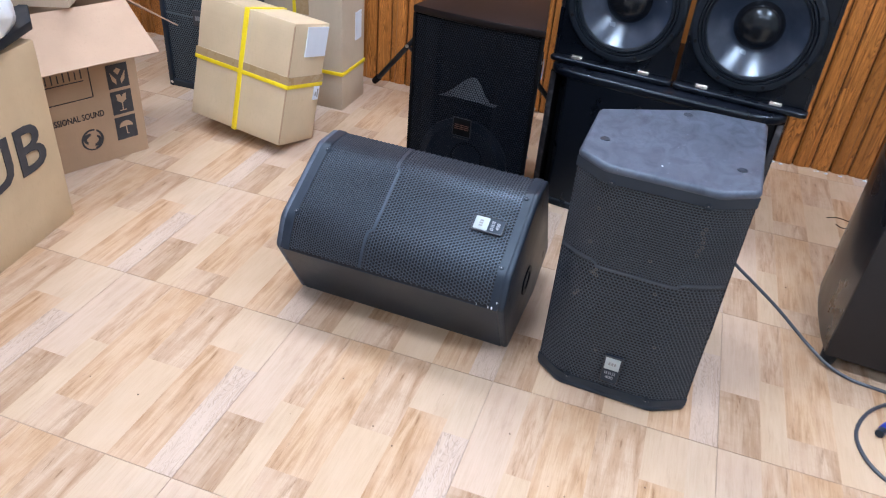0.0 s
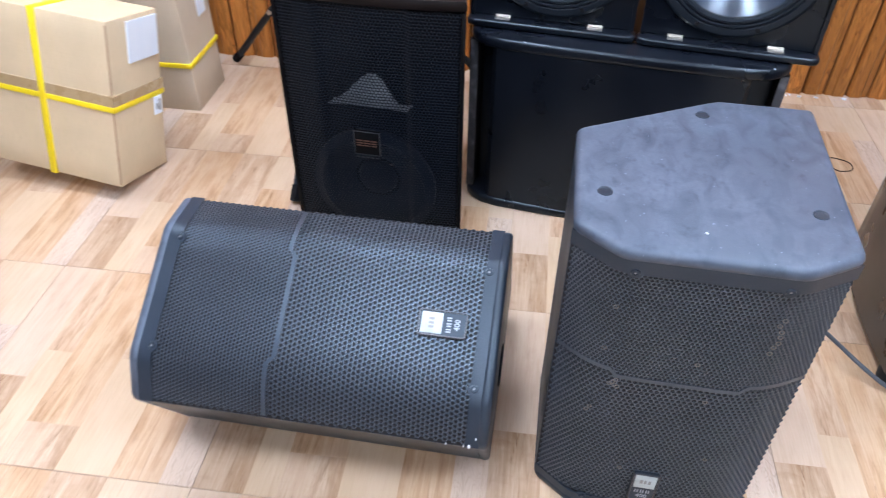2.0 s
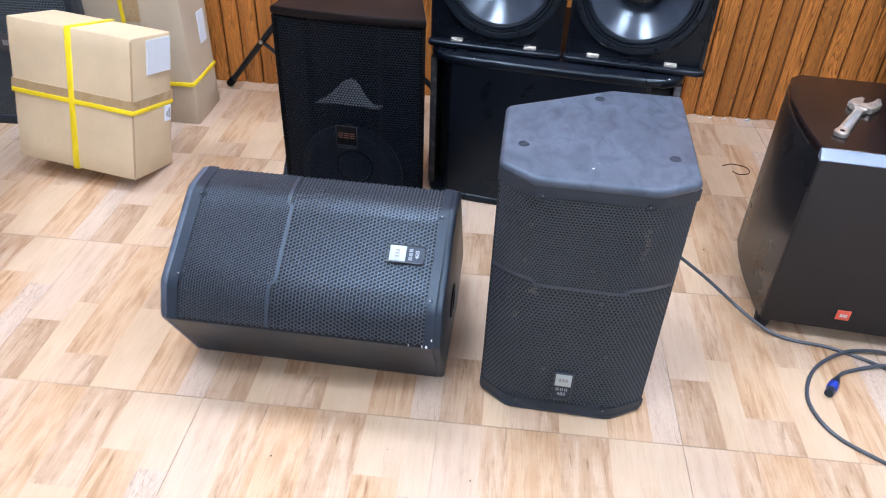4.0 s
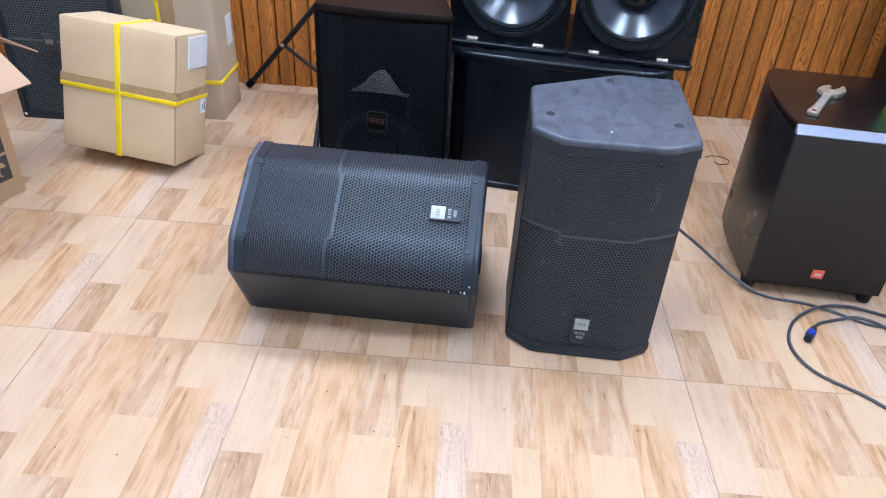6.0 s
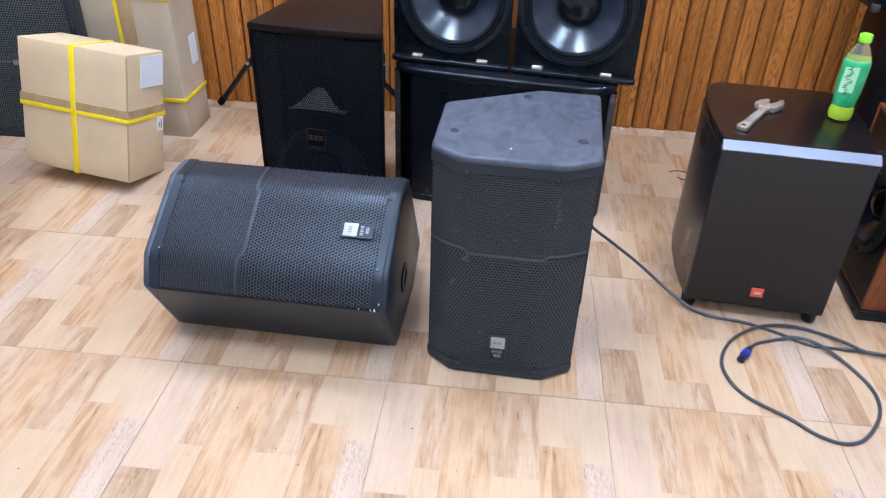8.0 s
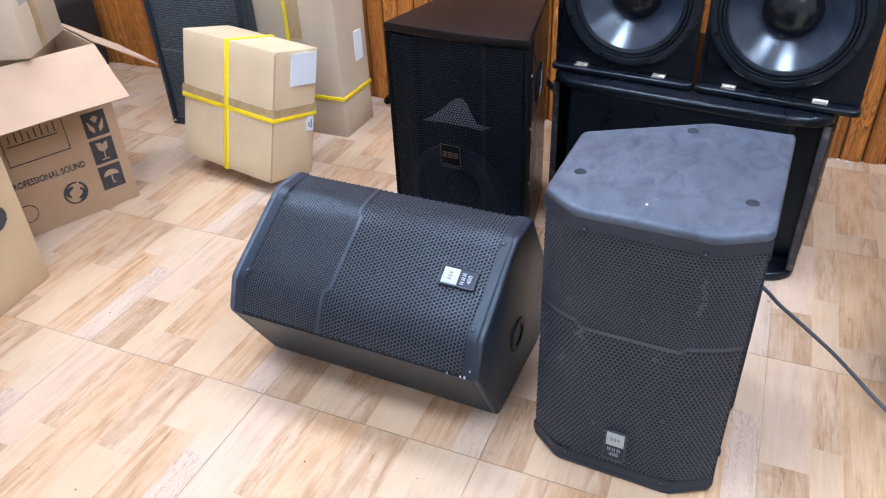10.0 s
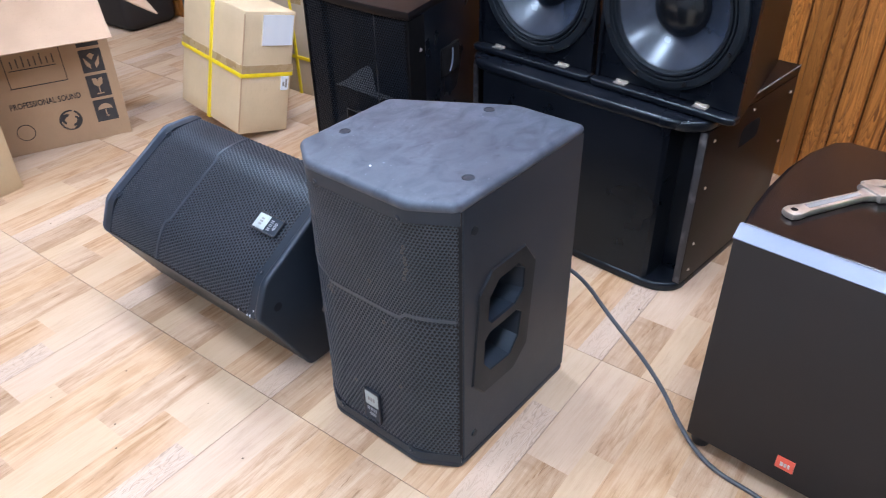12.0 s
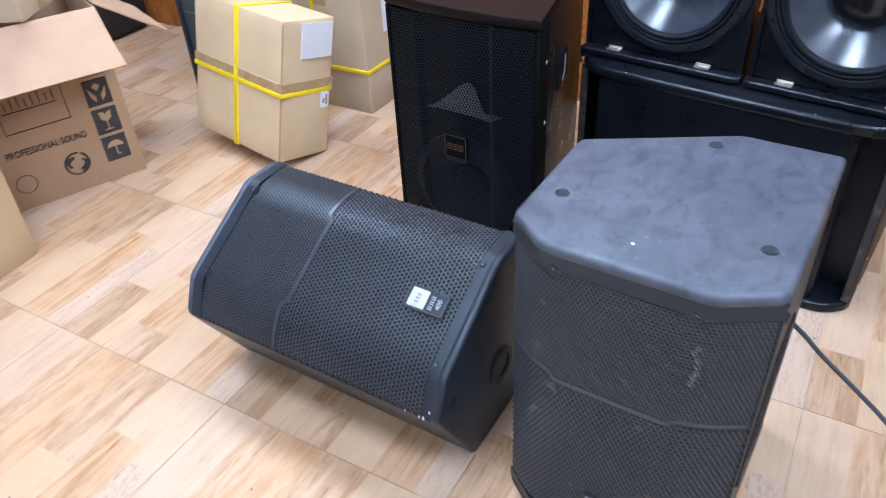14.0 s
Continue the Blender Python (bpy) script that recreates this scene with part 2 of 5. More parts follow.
STRAP = surface("yellow_strap", (0.86, 0.70, 0.02), 0.42, second=(0.80, 0.62, 0.02), scale=20, grain=200, grain_strength=0.1)
TAPE = surface("brown_packing_tape", (0.42, 0.31, 0.18), 0.28, scale=12, grain=80, grain_strength=0.15)
PAPER = surface("white_paper_label", (0.72, 0.80, 0.90), 0.6, second=(0.66, 0.74, 0.86), scale=9, stretch=(1, 1, 0.15), grain_strength=0.05)
FILM = surface("white_plastic_film", (0.70, 0.74, 0.78), 0.30, second=(0.60, 0.66, 0.72), scale=14, grain=60, grain_strength=0.4)
CRUMB = surface("brown_dirt", (0.10, 0.07, 0.05), 0.9, grain_strength=0.1)
PRINTED = floor_print()
GROUT = surface("brown_grout", (0.46, 0.36, 0.27), 0.85)
SLAT = wood_look("wood_look_cladding", (0.60, 0.238, 0.056), (0.115, 0.038, 0.009), 1.0, 0.40, "z", 0.4)
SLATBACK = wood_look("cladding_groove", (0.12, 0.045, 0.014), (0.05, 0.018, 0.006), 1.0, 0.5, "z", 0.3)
REDWOOD = wood_look("reddish_walnut_veneer", (0.30, 0.085, 0.032), (0.13, 0.033, 0.014), 0.9, 0.35, "z", 0.5)
PAINT = surface("grey_wall_paint", (0.36, 0.35, 0.335), 0.7, second=(0.335, 0.325, 0.31), scale=3, grain=120)
WHITE = surface("white_ceiling_paint", (0.80, 0.80, 0.79), 0.8, scale=3, grain=120)
PANEL = glowing("lamp_diffuser", (0.77, 0.84, 1.0), PANEL_POWER)
CABLE = surface("dark_cable_jacket", (0.045, 0.058, 0.078), 0.36, second=(0.060, 0.074, 0.098), scale=20, grain=200, grain_strength=0.1)
BLUE = surface("blue_plastic", (0.012, 0.045, 0.42), 0.35, grain_strength=0.0)
LIME = surface("lime_plastic", (0.30, 0.80, 0.06), 0.35, grain_strength=0.0)
LABEL = surface("green_bottle_label", (0.02, 0.42, 0.17), 0.35, second=(0.04, 0.55, 0.26), scale=26, lo=0.45, hi=0.6, grain_strength=0.0)
DEEPGREEN = surface("deep_green_print", (0.012, 0.19, 0.085), 0.4, grain_strength=0.0)


def drink():
    m, t, b = material("yellow_green_drink")
    b.inputs["Base Color"].default_value = (0.58, 0.92, 0.08, 1)
    b.inputs["Roughness"].default_value = 0.12
    b.inputs["Transmission Weight"].default_value = 0.35
    b.inputs["IOR"].default_value = 1.34
    return m


def clear():
    m, t, b = material("clear_plastic")
    b.inputs["Base Color"].default_value = (0.93, 0.96, 0.94, 1)
    b.inputs["Roughness"].default_value = 0.08
    b.inputs["Transmission Weight"].default_value = 0.9
    b.inputs["IOR"].default_value = 1.2
    return m


DRINK, CLEAR = drink(), clear()


# ---- mesh helpers ----
def part(name, bm, mat, parent=None, label="", angle=35, kind=""):
    """Links a bmesh as one mesh object, under a thing or a part where one is given."""
    me = bpy.data.meshes.new(name)
    bm.normal_update()
    bm.to_mesh(me)
    bm.free()
    me.materials.append(mat)
    for p in me.polygons:
        p.use_smooth = True
    me.set_sharp_from_angle(angle=radians(angle))
    ob = new(name, me)
    ob.parent = parent
    return tagged(ob, label, kind=kind)


def raw(name, verts, faces, mat, parent=None, label=""):
    me = bpy.data.meshes.new(name)
    me.from_pydata(verts, [], faces)
    me.materials.append(mat)
    ob = new(name, me)
    ob.parent = parent
    return tagged(ob, label)


def thing(name, m, label, category, group=""):
    ob = new(name)
    ob.empty_display_size = 0.1
    ob.matrix_basis = m
    return tagged(ob, label, category, group)


def box(x0, x1, y0, y1, z0, z1, bevel=0.0, segs=2, bm=None):
    bm = bm or bmesh.new()
    got = bmesh.ops.create_cube(bm, size=1.0)["verts"]
    for v in got:
        v.co = Vector(((x0 + x1) / 2 + v.co.x * (x1 - x0), (y0 + y1) / 2 + v.co.y * (y1 - y0), (z0 + z1) / 2 + v.co.z * (z1 - z0)))
    if bevel:
        edges = list({e for v in got for e in v.link_edges})
        bmesh.ops.bevel(bm, geom=edges, offset=bevel, segments=segs, profile=0.5, affect="EDGES", clamp_overlap=True)
    return bm


def prism(profile, z0, z1, bevel=0.0, segs=3, upright=0.0, bm=None):
    """Extrudes a plan outline; upright rounds its vertical edges, bevel all of its rims."""
    bm = bm or bmesh.new()
    low = [bm.verts.new((x, y, z0)) for x, y in profile]
    top = [bm.verts.new((x, y, z1)) for x, y in profile]
    n = len(profile)
    bm.faces.new(low[::-1])
    bm.faces.new(top)
    sides = [bm.faces.new((low[i], low[(i + 1) % n], top[(i + 1) % n], top[i])) for i in range(n)]
    bmesh.ops.recalc_face_normals(bm, faces=bm.faces[:])
    if upright:
        es = [e for e in bm.edges if abs(e.verts[0].co.z - e.verts[1].co.z) > 1e-6]
        bmesh.ops.bevel(bm, geom=es, offset=upright, segments=segs, profile=0.5, affect="EDGES", clamp_overlap=True)
    if bevel:
        es = [e for e in bm.edges if abs(e.verts[0].co.z - e.verts[1].co.z) < 1e-6 and len(e.link_faces) == 2 and e.calc_face_angle(0) > 1.0]
        bmesh.ops.bevel(bm, geom=es, offset=bevel, segments=segs, profile=0.5, affect="EDGES", clamp_overlap=True)
    return bm


def lathe(profile, segs=32, m=None, bm=None):
    """Turns (radius, height) round z, then lays it by m."""
    bm = bm or bmesh.new()
    rings = []
    for r, z in profile:
        if r < 1e-6:
            rings.append([bm.verts.new((0, 0, z))])
        else:
            rings.append([bm.verts.new((r * math.cos(2 * math.pi * i / segs), r * math.sin(2 * math.pi * i / segs), z)) for i in range(segs)])
    for a, b in zip(rings, rings[1:]):
        for i in range(segs):
            j = (i + 1) % segs
            quad = [a[i % len(a)], a[j % len(a)], b[j % len(b)], b[i % len(b)]]
            quad = list(dict.fromkeys(quad))
            if len(quad) > 2:
                bm.faces.new(quad)
    bmesh.ops.recalc_face_normals(bm, faces=bm.faces[:])
    if m is not None:
        bmesh.ops.transform(bm, matrix=m, verts=bm.verts[:])
    return bm


def spline(points, steps=8):
    """A smooth line through points."""
    p = [Vector(q) for q in points]
    p = [2 * p[0] - p[1]] + p + [2 * p[-1] - p[-2]]
    out = []
    for i in range(1, len(p) - 2):
        a, b, c, d = p[i - 1 : i + 3]
        for k in range(steps):
            t = k / steps
            out.append(0.5 * ((2 * b) + (c - a) * t + (2 * a - 5 * b + 4 * c - d) * t * t + (3 * b - a - 3 * c + d) * t**3))
    return out + [p[-2]]


def tube(path, radius, segs=10, bm=None):
    bm = bm or bmesh.new()
    path = [Vector(q) for q in path]
    rings = []
    for i, q in enumerate(path):
        d = (path[min(i + 1, len(path) - 1)] - path[max(i - 1, 0)]).normalized()
        side = d.cross(Vector((0, 0, 1)))
        side = side.normalized() if side.length > 1e-4 else Vector((1, 0, 0))
        up = side.cross(d)
        rings.append([bm.verts.new(q + radius * (math.cos(2 * math.pi * k / segs) * side + math.sin(2 * math.pi * k / segs) * up)) for k in range(segs)])
    for a, b in zip(rings, rings[1:]):
        for k in range(segs):
            bm.faces.new((a[k], a[(k + 1) % segs], b[(k + 1) % segs], b[k]))
    bm.faces.new(rings[0][::-1])
    bm.faces.new(rings[-1])
    bmesh.ops.recalc_face_normals(bm, faces=bm.faces[:])
    return bm


def letters(name, text, size, mat, parent, m, depth=0.0006, label="", width=1.0):
    """Raised writing in the built-in font, as a mesh; m lays its plane (x along the line, z out)."""
    cu = bpy.data.curves.new(name, "FONT")
    cu.body, cu.size, cu.extrude = text, size, depth
    cu.align_x, cu.align_y, cu.resolution_u = "CENTER", "CENTER", 3
    cu.offset = size * 0.012
    tmp = new(name, cu)
    me = bpy.data.meshes.new_from_object(tmp)
    bpy.data.objects.remove(tmp)
    me.transform(m @ Matrix.Diagonal((width, 1, 1, 1)))
    me.materials.clear()
    me.materials.append(mat)
    ob = new(name, me)
    ob.parent = parent
    return tagged(ob, label)


def bars(name, rects, mat, parent, m, depth=0.0008):
    """Flat raised bars (x0, x1, y0, y1) in the plane of m."""
    bm = bmesh.new()
    for x0, x1, y0, y1 in rects:
        box(x0, x1, y0, y1, -depth, depth, bm=bm)
    bmesh.ops.transform(bm, matrix=m, verts=bm.verts[:])
    return part(name, bm, mat, parent)


def hex_sheet(name, s0, s1, t0, t1, zones, place, mat, parent, thick=0.0014, hole=0.79, label=""):
    """A perforated sheet. zones: (from t, to t, pitch); place(s, t) gives the point and the outward normal."""
    verts, faces = [], []
    for za, zb, pitch in zones:
        rows = max(1, int(round((zb - za) / (pitch * 0.866))))
        dy, R = (zb - za) / rows, pitch / math.sqrt(3)
        for j in range(rows):
            cy = za + (j + 0.5) * dy
            for i in range(int((s1 - s0) / pitch) + 1):
                cx = s0 + (i + 0.5 + 0.5 * (j % 2)) * pitch
                if cx > s1 - 0.2 * pitch:
                    continue
                base = len(verts)
                for r, back in ((1.0, 0.0), (hole, 0.0), (hole, thick)):
                    for k in range(6):
                        a = math.pi / 2 + k * math.pi / 3
                        s = min(max(cx + r * R * math.cos(a), s0), s1)
                        tt = min(max(cy + r * R * math.sin(a), za), zb)
                        p, n = place(s, tt)
                        verts.append(p - n * back)
                for k in range(6):
                    l = (k + 1) % 6
                    faces.append((base + k, base + l, base + 6 + l, base + 6 + k))
                    faces.append((base + 6 + k, base + 6 + l, base + 12 + l, base + 12 + k))
    return raw(name, verts, faces, mat, parent, label)


def folded(points):
    """place(s, t) for a sheet folded along a plan outline; normals point to the outline's right. Also its length."""
    pts = [Vector((*p, 0)) for p in points]
    ends = [0.0]
    for a, b in zip(pts, pts[1:]):
        ends.append(ends[-1] + (b - a).length)

    def place(s, t):
        i = max(0, min(len(pts) - 2, next((k for k in range(len(pts) - 1) if s <= ends[k + 1]), len(pts) - 2)))
        d = (pts[i + 1] - pts[i]).normalized()
        p = pts[i] + d * (s - ends[i])
        return Vector((p.x, p.y, t)), Vector((d.y, -d.x, 0))

    return place, ends[-1]


def strip(points, z0, z1, thick, bm=None):
    """A sheet that follows a plan outline, with thickness behind it."""
    bm = bm or bmesh.new()
    place, length = folded(points)
    cut = [0.0]
    for a, b in zip(points, points[1:]):
        cut.append(cut[-1] + math.dist(a, b))
    cols = []
    for i, s in enumerate(cut):
        p, n = place(min(s, length - 1e-6), 0)
        if 0 < i < len(cut) - 1:
            n = (n + place(s + 1e-5, 0)[1]).normalized()
        q = p - n * thick
        cols.append([bm.verts.new((p.x, p.y, z0)), bm.verts.new((p.x, p.y, z1)), bm.verts.new((q.x, q.y, z1)), bm.verts.new((q.x, q.y, z0))])
    for a, b in zip(cols, cols[1:]):
        for k in range(4):
            bm.faces.new((a[k], b[k], b[(k + 1) % 4], a[(k + 1) % 4]))
    bm.faces.new(cols[0])
    bm.faces.new(cols[-1][::-1])
    bmesh.ops.recalc_face_normals(bm, faces=bm.faces[:])
    return bm


def eased(points, reach, n=5):
    """A plan outline whose inner corners are drawn as soft curves."""
    p = [Vector(q) for q in points]
    out = [tuple(p[0])]
    for a, b, c in zip(p, p[1:], p[2:]):
        u, w = (a - b).normalized(), (c - b).normalized()
        r0, r1 = min(reach, 0.62 * (a - b).length), min(reach, 0.48 * (c - b).length)
        if (a - b).length > (c - b).length:
            r0, r1 = min(reach, 0.48 * (a - b).length), min(reach, 0.62 * (c - b).length)
        start, end = b + u * r0, b + w * r1
        for k in range(n + 1):
            t = k / n
            out.append(tuple((1 - t) ** 2 * start + 2 * t * (1 - t) * b + t * t * end))
    return out + [tuple(p[-1])]


def holed(x0, x1, y0, y1, cx, cy, r, thick, m, segs=48):
    """A plate in the plane of m with a round hole."""
    bm = bmesh.new()
    rim = [bm.verts.new((x, y, 0)) for x, y in ((x0, y0), (x1, y0), (x1, y1), (x0, y1))]
    ring = [bm.verts.new((cx + r * math.cos(2 * math.pi * k / segs), cy + r * math.sin(2 * math.pi * k / segs), 0)) for k in range(segs)]
    es = [bm.edges.new((some[k], some[(k + 1) % len(some)])) for some in (rim, ring) for k in range(len(some))]
    bmesh.ops.triangle_fill(bm, use_beauty=True, use_dissolve=False, edges=es)
    for some in (rim, ring):
        back = [bm.verts.new((v.co.x, v.co.y, -thick)) for v in some]
        for k in range(len(some)):
            bm.faces.new((some[k], some[(k + 1) % len(some)], back[(k + 1) % len(some)], back[k]))
    bmesh.ops.recalc_face_normals(bm, faces=bm.faces[:])
    bmesh.ops.transform(bm, matrix=m, verts=bm.verts[:])
    return bm


FRONT = Matrix(((1, 0, 0, 0), (0, 0, -1, 0), (0, 1, 0, 0), (0, 0, 0, 1)))   # a plane's x, y to x, z; out to -y
RIGHT = Matrix(((0, 0, 1, 0), (1, 0, 0, 0), (0, 1, 0, 0), (0, 0, 0, 1)))    # a plane's x, y to y, z; out to +x


def at(x, y, z):
    return Matrix.Translation((x, y, z))


# ---- the room ----
X0, X1, Y0, Y1, TOP = ROOM


def room():
    tagged(part("floor", box(X0 - 0.15, X1 + 0.15, Y0 - 0.15, Y1 + 0.15, -0.12, -0.0035), GROUT), "glossy plank-print ceramic tile floor with thin dark joints", "floor", kind="structure")
    tagged(part("ceiling", box(X0 - 0.15, X1 + 0.15, Y0 - 0.15, Y1 + 0.15, TOP, TOP + 0.1), WHITE), "plain white painted ceiling", "ceiling", kind="structure")
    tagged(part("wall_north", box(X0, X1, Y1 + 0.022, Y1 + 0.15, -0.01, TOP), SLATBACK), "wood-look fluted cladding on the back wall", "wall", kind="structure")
    tagged(part("wall_south", box(X0, X1, Y0 - 0.15, Y0, -0.01, TOP), PAINT), "plain grey painted wall", "wall", kind="structure")
    tagged(part("wall_west", box(X0 - 0.15, X0, Y0, Y1, -0.01, TOP), PAINT), "plain grey painted wall", "wall", kind="structure")
    tagged(part("wall_east", box(X1, X1 + 0.15, Y0, Y1, -0.01, TOP), PAINT), "plain grey painted wall", "wall", kind="structure")


def lamp_panel(x, y):
    lamp = thing("ceiling_light", at(x, y, TOP), "white flat square ceiling light panel, switched on", "ceiling light", "ceiling lights")
    bm = box(-0.31, 0.31, -0.31, 0.31, -0.028, -0.002, 0.004)
    part("frame", bm, WHITE, lamp)
    part("diffuser", box(-0.29, 0.29, -0.29, 0.29, -0.032, -0.028), PANEL, lamp, "glowing white diffuser")
    return lamp


room()
first_lamp = lamp_panel(-0.45, -2.95)
for lx, ly in ((1.3, -2.95), (-0.45, -0.7), (1.3, -0.7), (-2.2, 0.95), (-0.45, 0.95), (1.3, 0.95)):
    copy_thing(first_lamp, at(lx, ly, TOP))


# ---- the loudspeaker cabinet that stands twice: once upright, once on its side ----
H = 0.673
OUTLINE = [(-0.205, 0.054), (-0.130, 0.0), (0.126, 0.0), (0.210, 0.051), (0.211, 0.467), (0.038, 0.467), (-0.212, 0.322)]


def round_rect(w, h, r, n=4):
    pts = []
    for cx, cz, a0 in ((w - r, h - r, 0), (r - w, h - r, 90), (r - w, r - h, 180), (w - r, r - h, 270)):
        for k in range(n + 1):
            a = radians(a0 + 90 * k / n)
            pts.append((cx + r * math.cos(a), cz + r * math.sin(a)))
    return pts


def rounded_plate(w, h, r, y0, y1, m):
    """A plate with round corners that faces -y."""
    bm = bmesh.new()
    pts = round_rect(w, h, r)
    front = [bm.verts.new(m @ Vector((x, y0, z))) for x, z in pts]
    back = [bm.verts.new(m @ Vector((x, y1, z))) for x, z in pts]
    bm.faces.new(front)
    bm.faces.new(back)
    for k in range(len(pts)):
        j = (k + 1) % len(pts)
        bm.faces.new((front[k], front[j], back[j], back[k]))
    bmesh.ops.recalc_face_normals(bm, faces=bm.faces[:])
    return bm


def rounded_rim(w, h, r, wide, y0, y1, m):
    """A softly crowned frame with round corners that faces -y."""
    bm = bmesh.new()
    rows = []
    for inset, y in ((0.0, y1), (0.0, y0 + 0.001), (0.3 * wide, y0), (0.7 * wide, y0), (wide, y0 + 0.001), (wide, y1)):
        rows.append([bm.verts.new(m @ Vector((x, y, z))) for x, z in round_rect(w - inset, h - inset, r - inset)])
    for a, b in zip(rows, rows[1:]):
        for k in range(len(a)):
            j = (k + 1) % len(a)
            bm.faces.new((a[k], a[j], b[j], b[k]))
    bmesh.ops.recalc_face_normals(bm, faces=bm.faces[:])
    return bm


def speaker_body(parent):
    """The middle of the cabinet, with two real hand cups in its right side."""
    inner = [(-0.2035, 0.068), (-0.120, 0.019), (0.116, 0.019), (0.2085, 0.066), (0.209, 0.465), (0.038, 0.465), (-0.2105, 0.321)]
    z0, z1 = 0.020, H - 0.013
    bm = bmesh.new()
    low = [bm.verts.new((x, y, z0)) for x, y in inner]
    top = [bm.verts.new((x, y, z1)) for x, y in inner]
    n = len(inner)
    for i in range(n):
        if i != 3:
            bm.faces.new((low[i], low[(i + 1) % n], top[(i + 1) % n], top[i]))
    x = 0.209
    rim = [low[3], low[4], top[4], top[3]]
    edges = [bm.edges.get((rim[k], rim[(k + 1) % 4])) or bm.edges.new((rim[k], rim[(k + 1) % 4])) for k in range(4)]
    cups = ([(0.150, 0.356), (0.232, 0.356), (0.262, 0.380), (0.264, 0.430), (0.240, 0.456), (0.172, 0.456), (0.142, 0.425), (0.138, 0.372)],
            [(0.128, 0.322), (0.126, 0.262), (0.150, 0.228), (0.220, 0.224), (0.250, 0.258), (0.258, 0.318), (0.242, 0.336), (0.142, 0.336)])
    for cup in cups:
        loop = [bm.verts.new((x, y, z)) for y, z in cup]
        ring = [bm.edges.new((loop[k], loop[(k + 1) % len(loop)])) for k in range(len(loop))]
        edges += ring
        deep = [bm.verts.new((x - 0.075, 0.187 + (y - 0.187) * 0.72, 0.346 + (z - 0.346) * 0.85)) for y, z in cup]
        for k in range(len(loop)):
            bm.faces.new((loop[k], loop[(k + 1) % len(loop)], deep[(k + 1) % len(loop)], deep[k]))
        bm.faces.new(deep)
    bmesh.ops.triangle_fill(bm, use_beauty=True, use_dissolve=False, edges=edges)
    bmesh.ops.recalc_face_normals(bm, faces=bm.faces[:])
    body = part("body", bm, PLASTIC, parent, "textured black plastic cabinet body", 25)
    # raised surround of the hand cups
    outer = [(0.092, 0.224), (0.130, 0.178), (0.235, 0.174), (0.284, 0.215), (0.302, 0.430), (0.262, 0.487), (0.150, 0.487), (0.112, 0.448)]
    bm = bmesh.new()
    a = [bm.verts.new((x + 0.004, y, z)) for y, z in outer]
    es = [bm.edges.new((a[k], a[(k + 1) % 8])) for k in range(8)]
    for cup in cups:
        loop = [bm.verts.new((x + 0.004, y, z)) for y, z in cup]
        es += [bm.edges.new((loop[k], loop[(k + 1) % len(loop)])) for k in range(len(loop))]
        back = [bm.verts.new((x - 0.002, y, z)) for y, z in cup]
        for k in range(len(loop)):
            bm.faces.new((loop[k], loop[(k + 1) % len(loop)], back[(k + 1) % len(loop)], back[k]))
    back = [bm.verts.new((x - 0.001, y + (y - 0.18) * 0.03, z + (z - 0.346) * 0.03)) for y, z in outer]
    for k in range(8):
        bm.faces.new((a[k], a[(k + 1) % 8], back[(k + 1) % 8], back[k]))
    bmesh.ops.triangle_fill(bm, use_beauty=True, use_dissolve=False, edges=es)
    bmesh.ops.recalc_face_normals(bm, faces=bm.faces[:])
    part("handle", bm, RUBBER, body, "moulded black hand grip plate")


